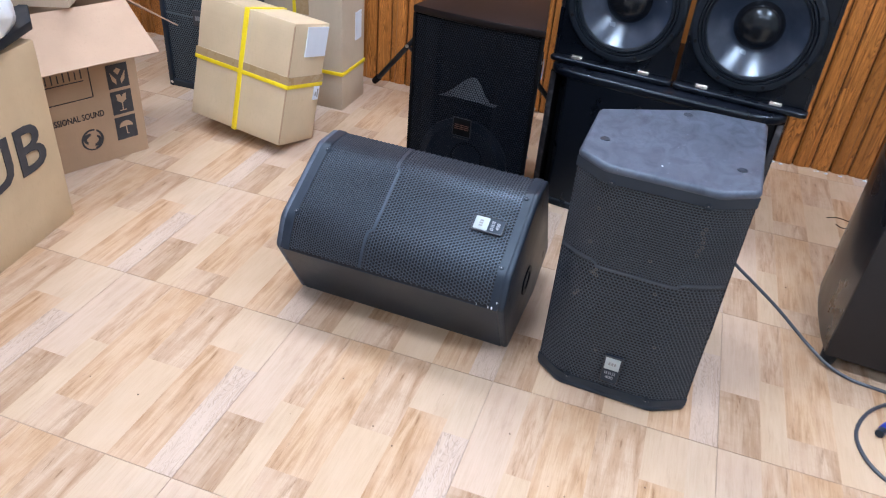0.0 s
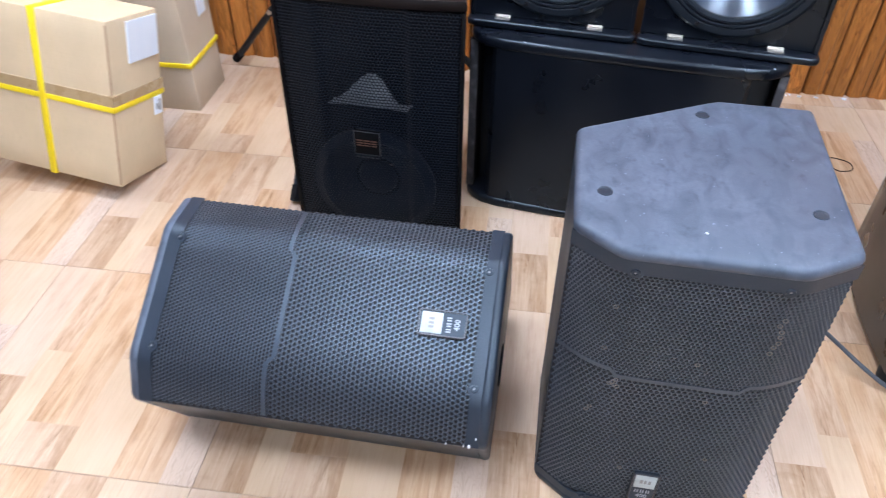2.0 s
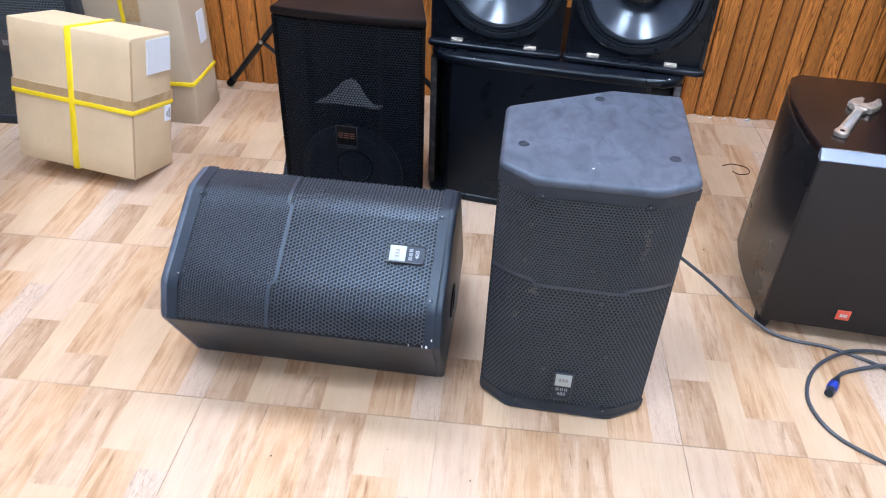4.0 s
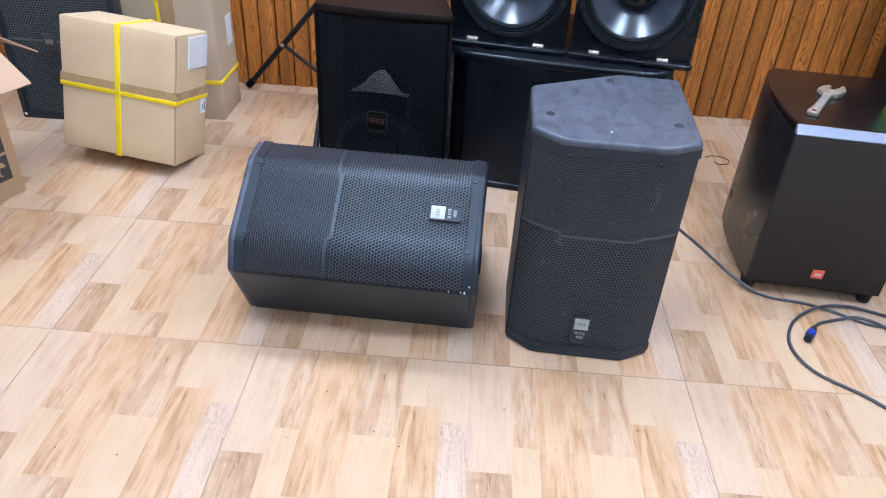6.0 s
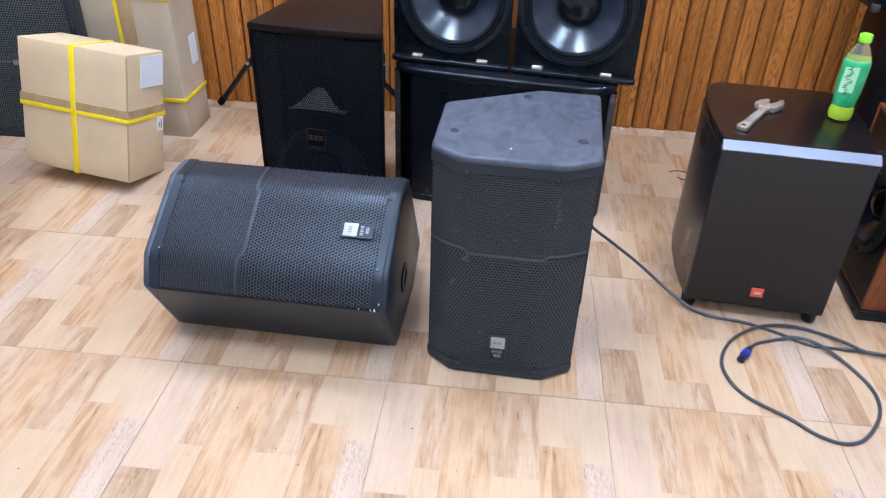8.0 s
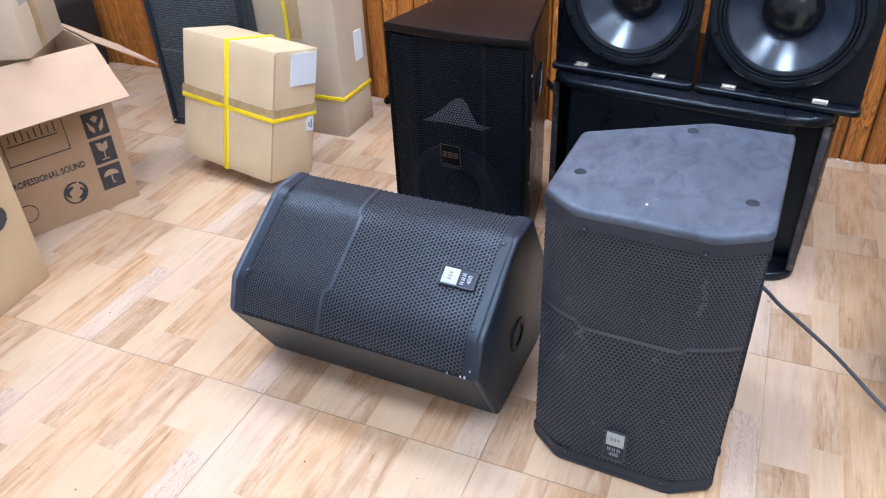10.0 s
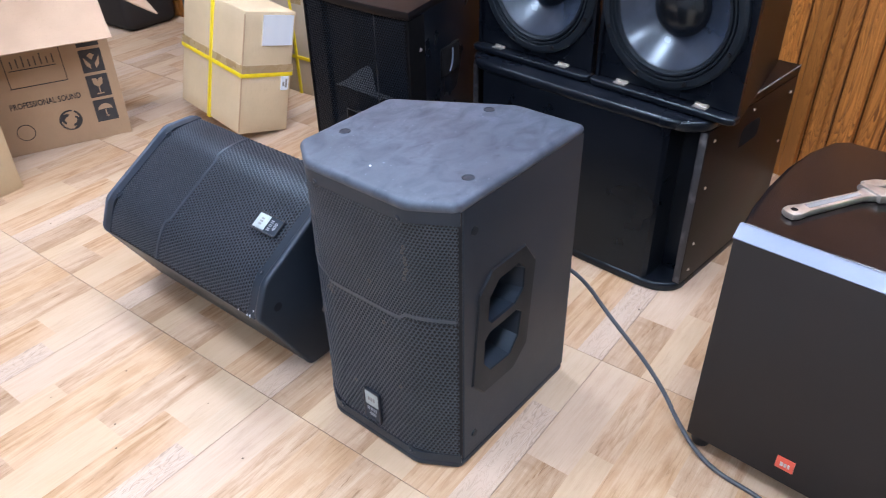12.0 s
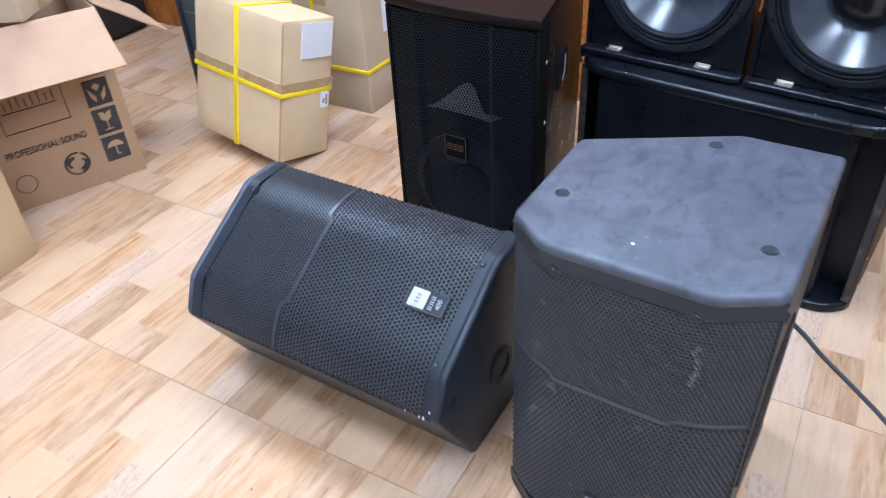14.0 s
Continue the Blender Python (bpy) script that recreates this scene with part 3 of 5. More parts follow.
def loudspeaker(m):
    root = thing("loudspeaker", m, "upright black plastic stage loudspeaker with dusty top and perforated grille", "loudspeaker", "pair of stage loudspeakers")
    speaker_body(root)
    part("top_cap", prism(OUTLINE, H - 0.017, H + 0.006, 0.010, 3, 0.012), DUSTY, root, "dusty scuffed black top cap")
    part("bottom_cap", prism(OUTLINE, 0.0, 0.022, 0.008, 3, 0.012), PLASTIC, root)
    # grille sheet, folded round the front
    edge = [(-0.2045, 0.0575), (-0.1300, 0.0030), (0.1255, 0.0030), (0.2095, 0.0545)]
    rim = [(-0.2050, 0.0560), (-0.1300, 0.0014), (0.1255, 0.0014), (0.2100, 0.0530)]
    front = eased(edge, 0.055)
    place, length = folded(front)
    part("foam", strip(eased([(-0.2025, 0.064), (-0.1290, 0.0105), (0.1240, 0.0105), (0.2075, 0.061)], 0.055), 0.023, H - 0.016, 0.003), LINING, root, "dark acoustic foam behind the grille")
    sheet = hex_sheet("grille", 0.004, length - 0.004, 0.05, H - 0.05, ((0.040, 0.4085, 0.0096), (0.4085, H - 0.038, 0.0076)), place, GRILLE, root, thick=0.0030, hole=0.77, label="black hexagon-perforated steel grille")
    part("lower_band", strip(eased(rim, 0.02), 0.0165, 0.0405, 0.0040), PLASTIC, sheet)
    part("upper_band", strip(eased(rim, 0.02), H - 0.0385, H - 0.0112, 0.0040), PLASTIC, sheet)
    # stepped bar across the grille
    side = [0.200 - 0.012 * k for k in range(9)]
    bar = [(-u, 0.413, 0.422) for u in side] + [(-0.092, 0.400, 0.409), (-0.06, 0.400, 0.409), (0.0, 0.400, 0.409), (0.06, 0.400, 0.409), (0.092, 0.400, 0.409)] + [(u, 0.413, 0.422) for u in reversed(side)]
    bm = bmesh.new()
    cols = []
    for u, za, zb in bar:
        s = min(max(0.5 * length + (u - 0.002) * length / 0.414, 0.005), length - 0.005)
        for_low, normal = place(s, za)
        for_top, _ = place(s, zb)
        cols.append([bm.verts.new(q + normal * d) for q, d in ((for_low, 0.001), (for_top, 0.001), (for_top, -0.002), (for_low, -0.002))])
    for a, b in zip(cols, cols[1:]):
        for k in range(4):
            bm.faces.new((a[k], b[k], b[(k + 1) % 4], a[(k + 1) % 4]))
    bmesh.ops.recalc_face_normals(bm, faces=bm.faces[:])
    part("divider_bar", bm, BAR, sheet, "plain stepped bar across the grille")
    # badge
    badge = part("badge", rounded_plate(0.0245, 0.045, 0.006, -0.0035, 0.002, at(0, 0, 0.106)), PLASTIC, root, "black badge plate with a silver square")
    part("badge_rim", rounded_rim(0.0245, 0.045, 0.006, 0.0030, -0.0062, -0.002, at(0, 0, 0.106)), RIM, badge, "raised rounded rim")
    part("badge_plate", box(-0.0195, 0.0195, -0.0047, -0.0032, 0.106, 0.145, 0.0008), PLATE, badge, "silver logo square")
    bars("badge_mark", [(-0.010, -0.005, -0.005, 0.005), (-0.0025, 0.0025, -0.005, 0.005), (0.005, 0.010, -0.005, 0.005)], GREYMARK, badge, at(0, -0.0049, 0.126) @ FRONT, 0.0004)
    bars("badge_bar", [(x + a, x + b, c, d) for x in (-0.015, -0.0045, 0.006) for a, b, c, d in ((0.0, 0.0022, -0.0045, 0.0045), (0.0045, 0.0067, -0.0045, 0.0045))], FAINT, badge, at(0, -0.0040, 0.0940) @ FRONT)
    letters("badge_number", "400", 0.0140, FAINT, badge, at(0, -0.0040, 0.0785) @ FRONT)
    for u, z in ((-0.108, 0.034), (0.108, 0.034), (-0.108, H - 0.035), (0.108, H - 0.035)):
        turn = at(u, 0.004, z) @ Matrix.Rotation(radians(90), 4, "X")
        bm = lathe([(0, 0.0032), (0.0028, 0.0032), (0.0030, 0.0050), (0.0062, 0.0046), (0.0074, 0.0020), (0.0120, 0.0016), (0.0124, -0.001)], 18, turn)
        screw = part("screw", bm, PLASTIC, root, "grille screw")
        part("socket", lathe([(0, 0.0046), (0.0016, 0.0044), (0.0022, 0.0030)], 6, turn), GREYMARK, screw, "dull steel socket")
    # threaded inserts in the top, feet and pole cup in the bottom
    for u, v in ((-0.160, 0.138), (0.161, 0.138), (0.008, 0.405)):
        part("insert", lathe([(0.0125, 0.0), (0.0115, 0.0012), (0.0092, 0.0010), (0.0085, 0.0004), (0.0, 0.0004)], 20, at(u, v, H + 0.006)), PLASTIC, root, "dark threaded insert")
    part("pole_cup", lathe([(0.046, 0.0), (0.044, -0.004), (0.030, -0.004), (0.026, -0.001), (0.020, 0.02), (0, 0.02)], 24, at(-0.02, 0.24, 0)), RUBBER, root, "black pole socket")
    for u, v in ((-0.15, 0.08), (0.15, 0.08), (0.15, 0.40)):
        part("foot", lathe([(0.012, 0.001), (0.012, 0.0), (0.0, -0.0005)], 14, at(u, v, 0)), RUBBER, root)
    # screws low and high on the side
    for v, z in ((0.095, 0.605), (0.10, 0.075)):
        part("side_screw", lathe([(0, 0.0035), (0.004, 0.003), (0.0085, 0.003), (0.010, 0)], 14, at(0.2085, v, z) @ Matrix.Rotation(radians(90), 4, "Y")), RUBBER, root)
    return root


def wear(upright, monitor):
    """Dust caught in the upright one's grille and a speck on its top; paint chips on the lying one."""
    for u, z in ((-0.099, 0.383), (-0.103, 0.390), (-0.136, 0.309), (0.118, 0.580), (0.120, 0.556), (0.122, 0.532), (0.118, 0.522), (-0.124, 0.564), (-0.128, 0.470), (0.020, 0.46), (0.114, 0.568), (0.121, 0.545), (0.116, 0.508), (-0.094, 0.379), (-0.098, 0.396), (-0.131, 0.318), (-0.108, 0.386), (0.052, 0.372), (-0.052, 0.150), (0.088, 0.215)):
        part("dust_ring", lathe([(0.0030, 0.0004), (0.0040, 0.0016), (0.0046, 0.0006)], 6, at(u, 0.0034, z) @ Matrix.Rotation(radians(90), 4, "X")), DUST, upright, "ring of pale dust in the grille")
    part("speck", lathe([(0.0028, 0.0), (0.002, 0.0012), (0, 0.0014)], 7, at(-0.012, 0.061, H + 0.006)), PAPER, upright, "white speck")
    for u, z, r in ((-0.2035, 0.075, 0.0018), (-0.2035, 0.043, 0.0022), (-0.2035, 0.033, 0.0034), (-0.190, 0.022, 0.0022)):
        v = 0.0555 if u < -0.2 else 0.043
        bm = lathe([(r, 0.0), (r * 0.8, 0.0012), (0, 0.0014)], 7, at(u, v, z) @ Matrix.Rotation(radians(125), 4, "Z") @ Matrix.Rotation(radians(-90), 4, "X") @ Matrix.Diagonal((1.6, 0.8, 1, 1)))
        part("paint_chip", bm, PAPER, monitor, "white paint chip")


upright = loudspeaker(pose(0.2955, 0.0605, 0.0005, 0, 0, -3.0))
c31, s31 = math.cos(radians(31.0)), math.sin(radians(31.0))
lying = Matrix(((0, 0, -1, 0), (c31, s31, 0, 0), (s31, -c31, 0, 0), (0, 0, 0, 1)))
corner = lying @ Vector((-0.203, 0.322, 0.0))
monitor = copy_thing(upright, pose(0.000, 0.153, 0.005, 0, 0, -1.9) @ at(0, -corner.y, -corner.z) @ lying)
wear(upright, monitor)
tagged(monitor, "black plastic stage loudspeaker lying on its slanted side")


# ---- black loudspeaker with the horn ----
def horn_speaker(m):
    root = thing("horn_loudspeaker", m, "tall black loudspeaker with horn and woofer behind fine mesh", "loudspeaker")
    HX = -0.014
    plan = [(-0.225, 0.0), (-0.12, -0.012), (0.0, -0.016), (0.12, -0.012), (0.225, 0.0), (0.090, 0.515), (-0.170, 0.515)]
    body = [(-0.214, 0.075), (0.2035, 0.075), (0.089, 0.512), (-0.168, 0.512)]
    cab = bmesh.new()
    prism(body, 0.018, 0.722, bm=cab)
    part("body", cab, WOODBLACK, root, "black painted cabinet body")
    part("top_panel", prism(plan, 0.715, 0.742, 0.008, 2), BROWNBLACK, root, "dark brown-black top panel")
    part("base_panel", prism(plan, 0.0, 0.020, 0.005, 2), WOODBLACK, root)
    for x in (-1, 1):
        pts = [(x * 0.2235, 0.0), (x * 0.214, -0.001), (x * 0.196, 0.085), (x * 0.2030, 0.085)]
        part("side_rail", prism(pts, 0.02, 0.716, 0.002, 2), BLACK, root)
    front = [(-0.214, 0.001), (-0.128, -0.009), (-0.112, 0.001), (0.0, -0.005), (0.084, 0.001), (0.100, -0.009), (0.214, 0.001)]
    place, length = folded(front)
    hex_sheet("grille", 0.002, length - 0.002, 0.022, 0.713, ((0.022, 0.713, 0.0088),), place, GRILLE_DARK, root, hole=0.74, label="fine black hexagon mesh grille")
    part("baffle", box(-0.205, 0.205, 0.060, 0.074, 0.02, 0.715), BLACK, root, "black baffle board")
    # horn flare: a bell-shaped floor that narrows towards the throat and shows through the mesh
    bm = bmesh.new()
    rows = []
    for half, y, z in ((0.100, 0.004, 0.460), (0.080, 0.014, 0.469), (0.058, 0.027, 0.484), (0.041, 0.040, 0.500), (0.028, 0.050, 0.513), (0.012, 0.058, 0.522)):
        rows.append([bm.verts.new((HX + half * k, y, z - 0.004 * abs(k))) for k in (-1, -0.5, 0, 0.5, 1)])
    for p, q in zip(rows, rows[1:]):
        for k in range(4):
            bm.faces.new((p[k], p[k + 1], q[k + 1], q[k]))
    lip = [bm.verts.new((v.co.x, 0.058, v.co.z - 0.012)) for v in rows[0]]
    for k in range(4):
        bm.faces.new((lip[k], lip[k + 1], rows[0][k + 1], rows[0][k]))
    bmesh.ops.recalc_face_normals(bm, faces=bm.faces[:])
    part("horn", bm, HORN, root, "grey plastic horn floor behind the mesh", 20)
    ring = lathe([(0.165, 0.0), (0.165, 0.012), (0.150, 0.014), (0.140, 0.020), (0.128, 0.008), (0.055, -0.03), (0.05, -0.02), (0.0, -0.008)], 40, at(HX, 0.034, 0.215) @ Matrix.Rotation(radians(90), 4, "X"))
    part("woofer", ring, GRILLE_DARK, root, "black woofer behind the mesh")
    badge = part("badge", box(HX - 0.033, HX + 0.033, -0.0145, -0.004, 0.333, 0.399, 0.002), BLACK, root, "small square black badge with a metal rim")
    bars("badge_rim", [(-0.0335, 0.0335, 0.0315, 0.0335), (-0.0335, 0.0335, -0.0335, -0.0315), (-0.0335, -0.0315, -0.0315, 0.0315), (0.0315, 0.0335, -0.0315, 0.0315)], DIM, badge, at(HX, -0.0146, 0.366) @ FRONT)
    bars("badge_mark", [(x + a, x + b, c, d) for x in (-0.026, -0.008, 0.010) for a, b, c, d in ((0.0, 0.015, -0.008, -0.005), (0.0, 0.015, -0.001, 0.002), (0.0, 0.015, 0.006, 0.009))], GOLDMARK, badge, at(HX, -0.0148, 0.366) @ FRONT)
    bars("badge_zigzag", [(-0.030 + 0.0125 * k, -0.022 + 0.0125 * k, -0.002, 0.002) for k in range(5)], DIM, badge, at(HX, -0.0125, 0.324) @ FRONT)
    for z in (0.10, 0.28, 0.46, 0.62):
        part("screw", lathe([(0, 0.003), (0.004, 0.003), (0.006, 0)], 10, at(0.2090, 0.06, z) @ Matrix.Rotation(radians(90), 4, "Y")), GREYMARK, root)
    tilt = at(0.1615, 0.238, 0.535) @ Matrix.Rotation(radians(14.7), 4, "Z")
    bm = box(-0.012, 0.006, -0.060, 0.060, -0.045, 0.045, 0.006)
    bmesh.ops.transform(bm, matrix=tilt, verts=bm.verts[:])
    grip = part("handle", bm, FOAM, root, "black recessed side handle")
    # the highlight along the grip pocket, modelled as a thin silver bar
    bm = tube(spline([(0.007, -0.012, -0.034), (0.010, 0.000, -0.006), (0.009, 0.004, 0.034)], 5), 0.0024, 8)
    bmesh.ops.transform(bm, matrix=tilt, verts=bm.verts[:])
    part("grip_glint", bm, SILVER, grip, "thin silver bar standing in for the highlight on the handle edge")
    return root


horn_speaker(pose(-0.357, 0.775, 0.0, 0, 0, -4.8))


# ---- wide black bass box with two open woofer cabinets on it ----
def bass_box(m):
    root = thing("bass_cabinet", m, "wide black bass cabinet with rounded front and side ports, scuffed edges", "subwoofer")
    half = [(0.29, -0.019), (0.335, -0.010), (0.364, 0.008), (0.384, 0.030), (0.392, 0.052)]
    arc = [(-x - 0.022, y) for x, y in reversed(half)] + [(-0.15, -0.023), (0.0, -0.024), (0.15, -0.023)] + half
    lip = part("front_lip", prism(arc + [(0.392, 0.075), (-0.414, 0.075)], 0.505, 0.535, 0.010, 3), WOODBLACK, root, "worn rounded black lip along the top front")
    for x, y, z, r in ((-0.262, -0.0125, 0.533, 0.0035), (0.085, -0.0135, 0.533, 0.003), (0.345, 0.003, 0.534, 0.0025), (0.20, -0.0125, 0.5335, 0.0018), (-0.06, -0.014, 0.533, 0.0016)):
        part("paint_chip", lathe([(r, 0.0), (r * 0.7, 0.0012), (0, 0.0015)], 7, at(x, y, z)), PAPER, lip, "bare pale chip")
    part("top_panel", box(-0.414, 0.392, 0.076, 0.587, 0.507, 0.534, 0.003), BROWNBLACK, root, "dark brown laminate top")
    base = arc + [(0.392, 0.587), (-0.414, 0.587)]
    part("base_panel", prism(base, 0.0, 0.028, 0.008, 3), WOODBLACK, root, "black base panel with rounded front corners")
    part("body", box(-0.385, 0.367, 0.088, 0.585, 0.026, 0.507), WOODBLACK, root)
    for x in (-1, 1):
        e = 0.392 if x > 0 else 0.414
        a, b = sorted((x * e, x * (e - 0.024)))
        side = part("side_panel", box(a, b, 0.034, 0.586, 0.027, 0.506, 0.003), BROWNBLACK, root, "dark brown-black side panel")
        part("edge_strip", box(a + 0.002, b - 0.002, 0.0315, 0.0345, 0.030, 0.503, 0.001), SCUFF, side, "scuffed greyish front edge")
        part("top_seam", box(x * (e - 0.001) - 0.0015, x * (e - 0.001) + 0.0015, 0.10, 0.583, 0.5315, 0.5350), GREYMARK, side, "pale worn edge along the top")
        rim = [(0.240, 0.388), (0.345, 0.388), (0.358, 0.400), (0.358, 0.438), (0.345, 0.448), (0.258, 0.448), (0.240, 0.432)]
        bm = bmesh.new()
        out = [bm.verts.new((x * (e + 0.0012), y, z)) for y, z in rim]
        deep = [bm.verts.new((x * (e + 0.0005), 0.30 + (y - 0.30) * 0.82, 0.418 + (z - 0.418) * 0.72)) for y, z in rim]
        for k in range(len(rim)):
            bm.faces.new((out[k], out[(k + 1) % len(rim)], deep[(k + 1) % len(rim)], deep[k]))
        bm.faces.new(deep)
        bmesh.ops.recalc_face_normals(bm, faces=bm.faces[:])
        part("handle", bm, FOAM, side, "dark recessed hand grip")
        for y, z in ((0.075, 0.060), (0.075, 0.150), (0.075, 0.330), (0.075, 0.470), (0.30, 0.485), (0.55, 0.10), (0.55, 0.30), (0.55, 0.46)):
            part("screw", lathe([(0, 0.003), (0.003, 0.003), (0.005, 0)], 8, at(x * e, y, z) @ Matrix.Rotation(radians(90 * x), 4, "Y")), STEEL, side)
    bow = [(-0.346, 0.006), (-0.334, -0.008), (-0.15, -0.0195), (0.0, -0.0205), (0.15, -0.0195), (0.292, -0.010), (0.302, 0.002)]
    part("front_panel", prism(bow + [(0.302, 0.12), (-0.346, 0.12)], 0.027, 0.506, 0, 2), WOODBLACK, root, "bowed glossy black front panel")
    return root


def woofer(name, parent, m, r=0.201):
    """A bass driver: basket ring, surround, cone, dust cap."""
    k = r / 0.197
    ring = part(name, lathe([(r, 0.0), (r, 0.010), (0.190 * k, 0.015), (0.176 * k, 0.015), (0.172 * k, 0.009), (0.172 * k, -0.01)], 56, m), RUBBER, parent, "large bass driver with glossy cone")
    part("surround", lathe([(0.173 * k, 0.008), (0.170 * k, 0.015), (0.166 * k, 0.015), (0.163 * k, 0.007), (0.160 * k, 0.014), (0.156 * k, 0.014), (0.153 * k, 0.006), (0.148 * k, 0.004)], 56, m), RUBBER, ring, "ribbed rubber surround")
    part("cone", lathe([(0.149 * k, 0.004), (0.120 * k, -0.016), (0.090 * k, -0.038), (0.070 * k, -0.054)], 56, m), CONE, ring, "glossy dark grey cone")
    part("dust_cap", lathe([(0.077 * k, -0.051), (0.075 * k, -0.042), (0.062 * k, -0.024), (0.040 * k, -0.011), (0.018 * k, -0.006), (0.0, -0.005)], 40, m), DOME, ring, "black domed dust cap")
    for i in range(8):
        a = math.pi / 8 + i * math.pi / 4
        q = m @ at(0.1835 * k * math.cos(a), 0.1835 * k * math.sin(a), 0.014)
        part("bolt", lathe([(0, 0.004), (0.005, 0.004), (0.0062, 0)], 10, q), FOAM, ring)
    return ring


def woofer_cabinet(m, off):
    root = thing("woofer_cabinet", m, "open black cabinet with big bare woofer and small steel hinges", "loudspeaker", "pair of open woofer cabinets")
    w, top = 0.212, 0.475
    back, deep = 0.098, 0.515
    part("back_board", box(-back + 0.012, back - 0.012, deep - 0.014, deep - 0.001, 0.0125, top - 0.0125), BLACK, root)
    for x in (-1, 1):
        plan = [(x * (w - 0.012), 0.045), (x * w, 0.045), (x * back, deep), (x * (back - 0.012), deep)]
        part("side_panel", prism(plan, 0.0, top, 0.001, 1), BROWNBLACK, root, "dark brown laminate side panel, narrowing to the back")
    plan = [(0.0125 - w, 0.045), (w - 0.0125, 0.045), (back - 0.0125, deep), (0.0125 - back, deep)]
    part("bottom_panel", prism(plan, 0.0, 0.0120), BROWNBLACK, root)
    part("top_panel", prism(plan, top - 0.012, top), BROWNBLACK, root)
    part("baffle", holed(-w + 0.0101, w - 0.0101, 0.021, top - 0.001, off, 0.238, 0.184, 0.010, at(0, 0.040, 0) @ FRONT), WOODBLACK, root, "black baffle")
    part("front_rail", box(-w, -w + 0.010, 0.030, 0.0445, 0.02, top), WOODBLACK, root)
    part("front_rail", box(w - 0.010, w, 0.030, 0.0445, 0.02, top), WOODBLACK, root)
    lip = part("lip", prism([(-w - 0.006, 0.044), (-w - 0.006, 0.010), (-w + 0.010, 0.0), (w - 0.010, 0.0), (w + 0.006, 0.010), (w + 0.006, 0.044)], 0.002, 0.020, 0.006, 3, 0.006), WOODBLACK, root, "rounded black lower lip")
    for x in (-0.125, 0.115):
        hinge = part("hinge", box(x - 0.019, x + 0.019, 0.014, 0.036, 0.0195, 0.0225, 0.0006), STEEL, lip, "small bright steel hinge")
        part("hinge_pin", tube([(x - 0.019, 0.034, 0.024), (x + 0.019, 0.034, 0.024)], 0.0035, 8), STEEL, hinge)
    woofer("woofer", root, at(off, 0.0405, 0.238) @ Matrix.Rotation(radians(90), 4, "X"))
    return root


BASE = pose(0.253, 1.008, 0.0, 0, 0, -7.3)
bass_box(BASE)
woofer_cabinet(BASE @ pose(-0.212, 0.040, 0.535), 0.006)
woofer_cabinet(BASE @ pose(0.228, 0.036, 0.535, 0, 0, -1.0), -0.010)


# ---- home subwoofer with silver edge ----
def home_sub(m):
    root = thing("subwoofer", m, "dark espresso subwoofer with bowed sides, silver front edge and short feet", "subwoofer")

    def plan(grow=0.0, front=0.0):
        right = [(0.207, front), (0.220, 0.10), (0.229, 0.20), (0.231, 0.30), (0.222, 0.40), (0.200, 0.48), (0.174, 0.505)]
        pts = [(x + grow, y) for x, y in right]
        return pts + [(-x, y) for x, y in reversed(pts)]

    part("body", prism(plan(0.0, 0.018), 0.045, 0.566, 0.004, 2), SHELL, root, "dark brown-black curved side shell")
    part("top_panel", prism(plan(-0.002, 0.024), 0.560, 0.590, 0.012, 4), ESPRESSO, root, "polished dark espresso top")
    part("front_grille", box(-0.207, 0.207, 0.0, 0.020, 0.050, 0.568, 0.003), CLOTH, root, "flat black cloth front")
    bm = bmesh.new()
    prism([(0.0, 0.5690), (0.022, 0.589), (0.030, 0.588), (0.030, 0.564), (0.004, 0.564)], -0.208, 0.208, bm=bm)
    bmesh.ops.transform(bm, matrix=Matrix(((0, 0, 1, 0), (1, 0, 0, -0.002), (0, 1, 0, 0.001), (0, 0, 0, 1))), verts=bm.verts[:])
    part("silver_edge", bm, SILVER, root, "slanted silver trim along the front edge")
    badge = part("badge", box(-0.018, 0.018, -0.0025, 0.001, 0.090, 0.122, 0.001), REDMARK, root, "small red square badge")
    bars("badge_mark", [(-0.009, -0.003, -0.005, 0.005), (-0.001, 0.004, -0.005, 0.005), (0.006, 0.010, -0.005, 0.005)], WHITEMARK, badge, at(0.0, -0.0027, 0.105) @ FRONT)
    for x, y in ((-0.186, 0.045), (0.186, 0.045), (-0.17, 0.44), (0.17, 0.44)):
        part("foot", lathe([(0, 0.05), (0.025, 0.05), (0.022, 0.012), (0.019, 0.001), (0, 0.0)], 20, at(x, y, 0)), RUBBER, root, "short round rubber foot")
    return root


SUB = pose(1.085, 0.428, 0.0, 0, 0, -5.5)
home_sub(SUB)


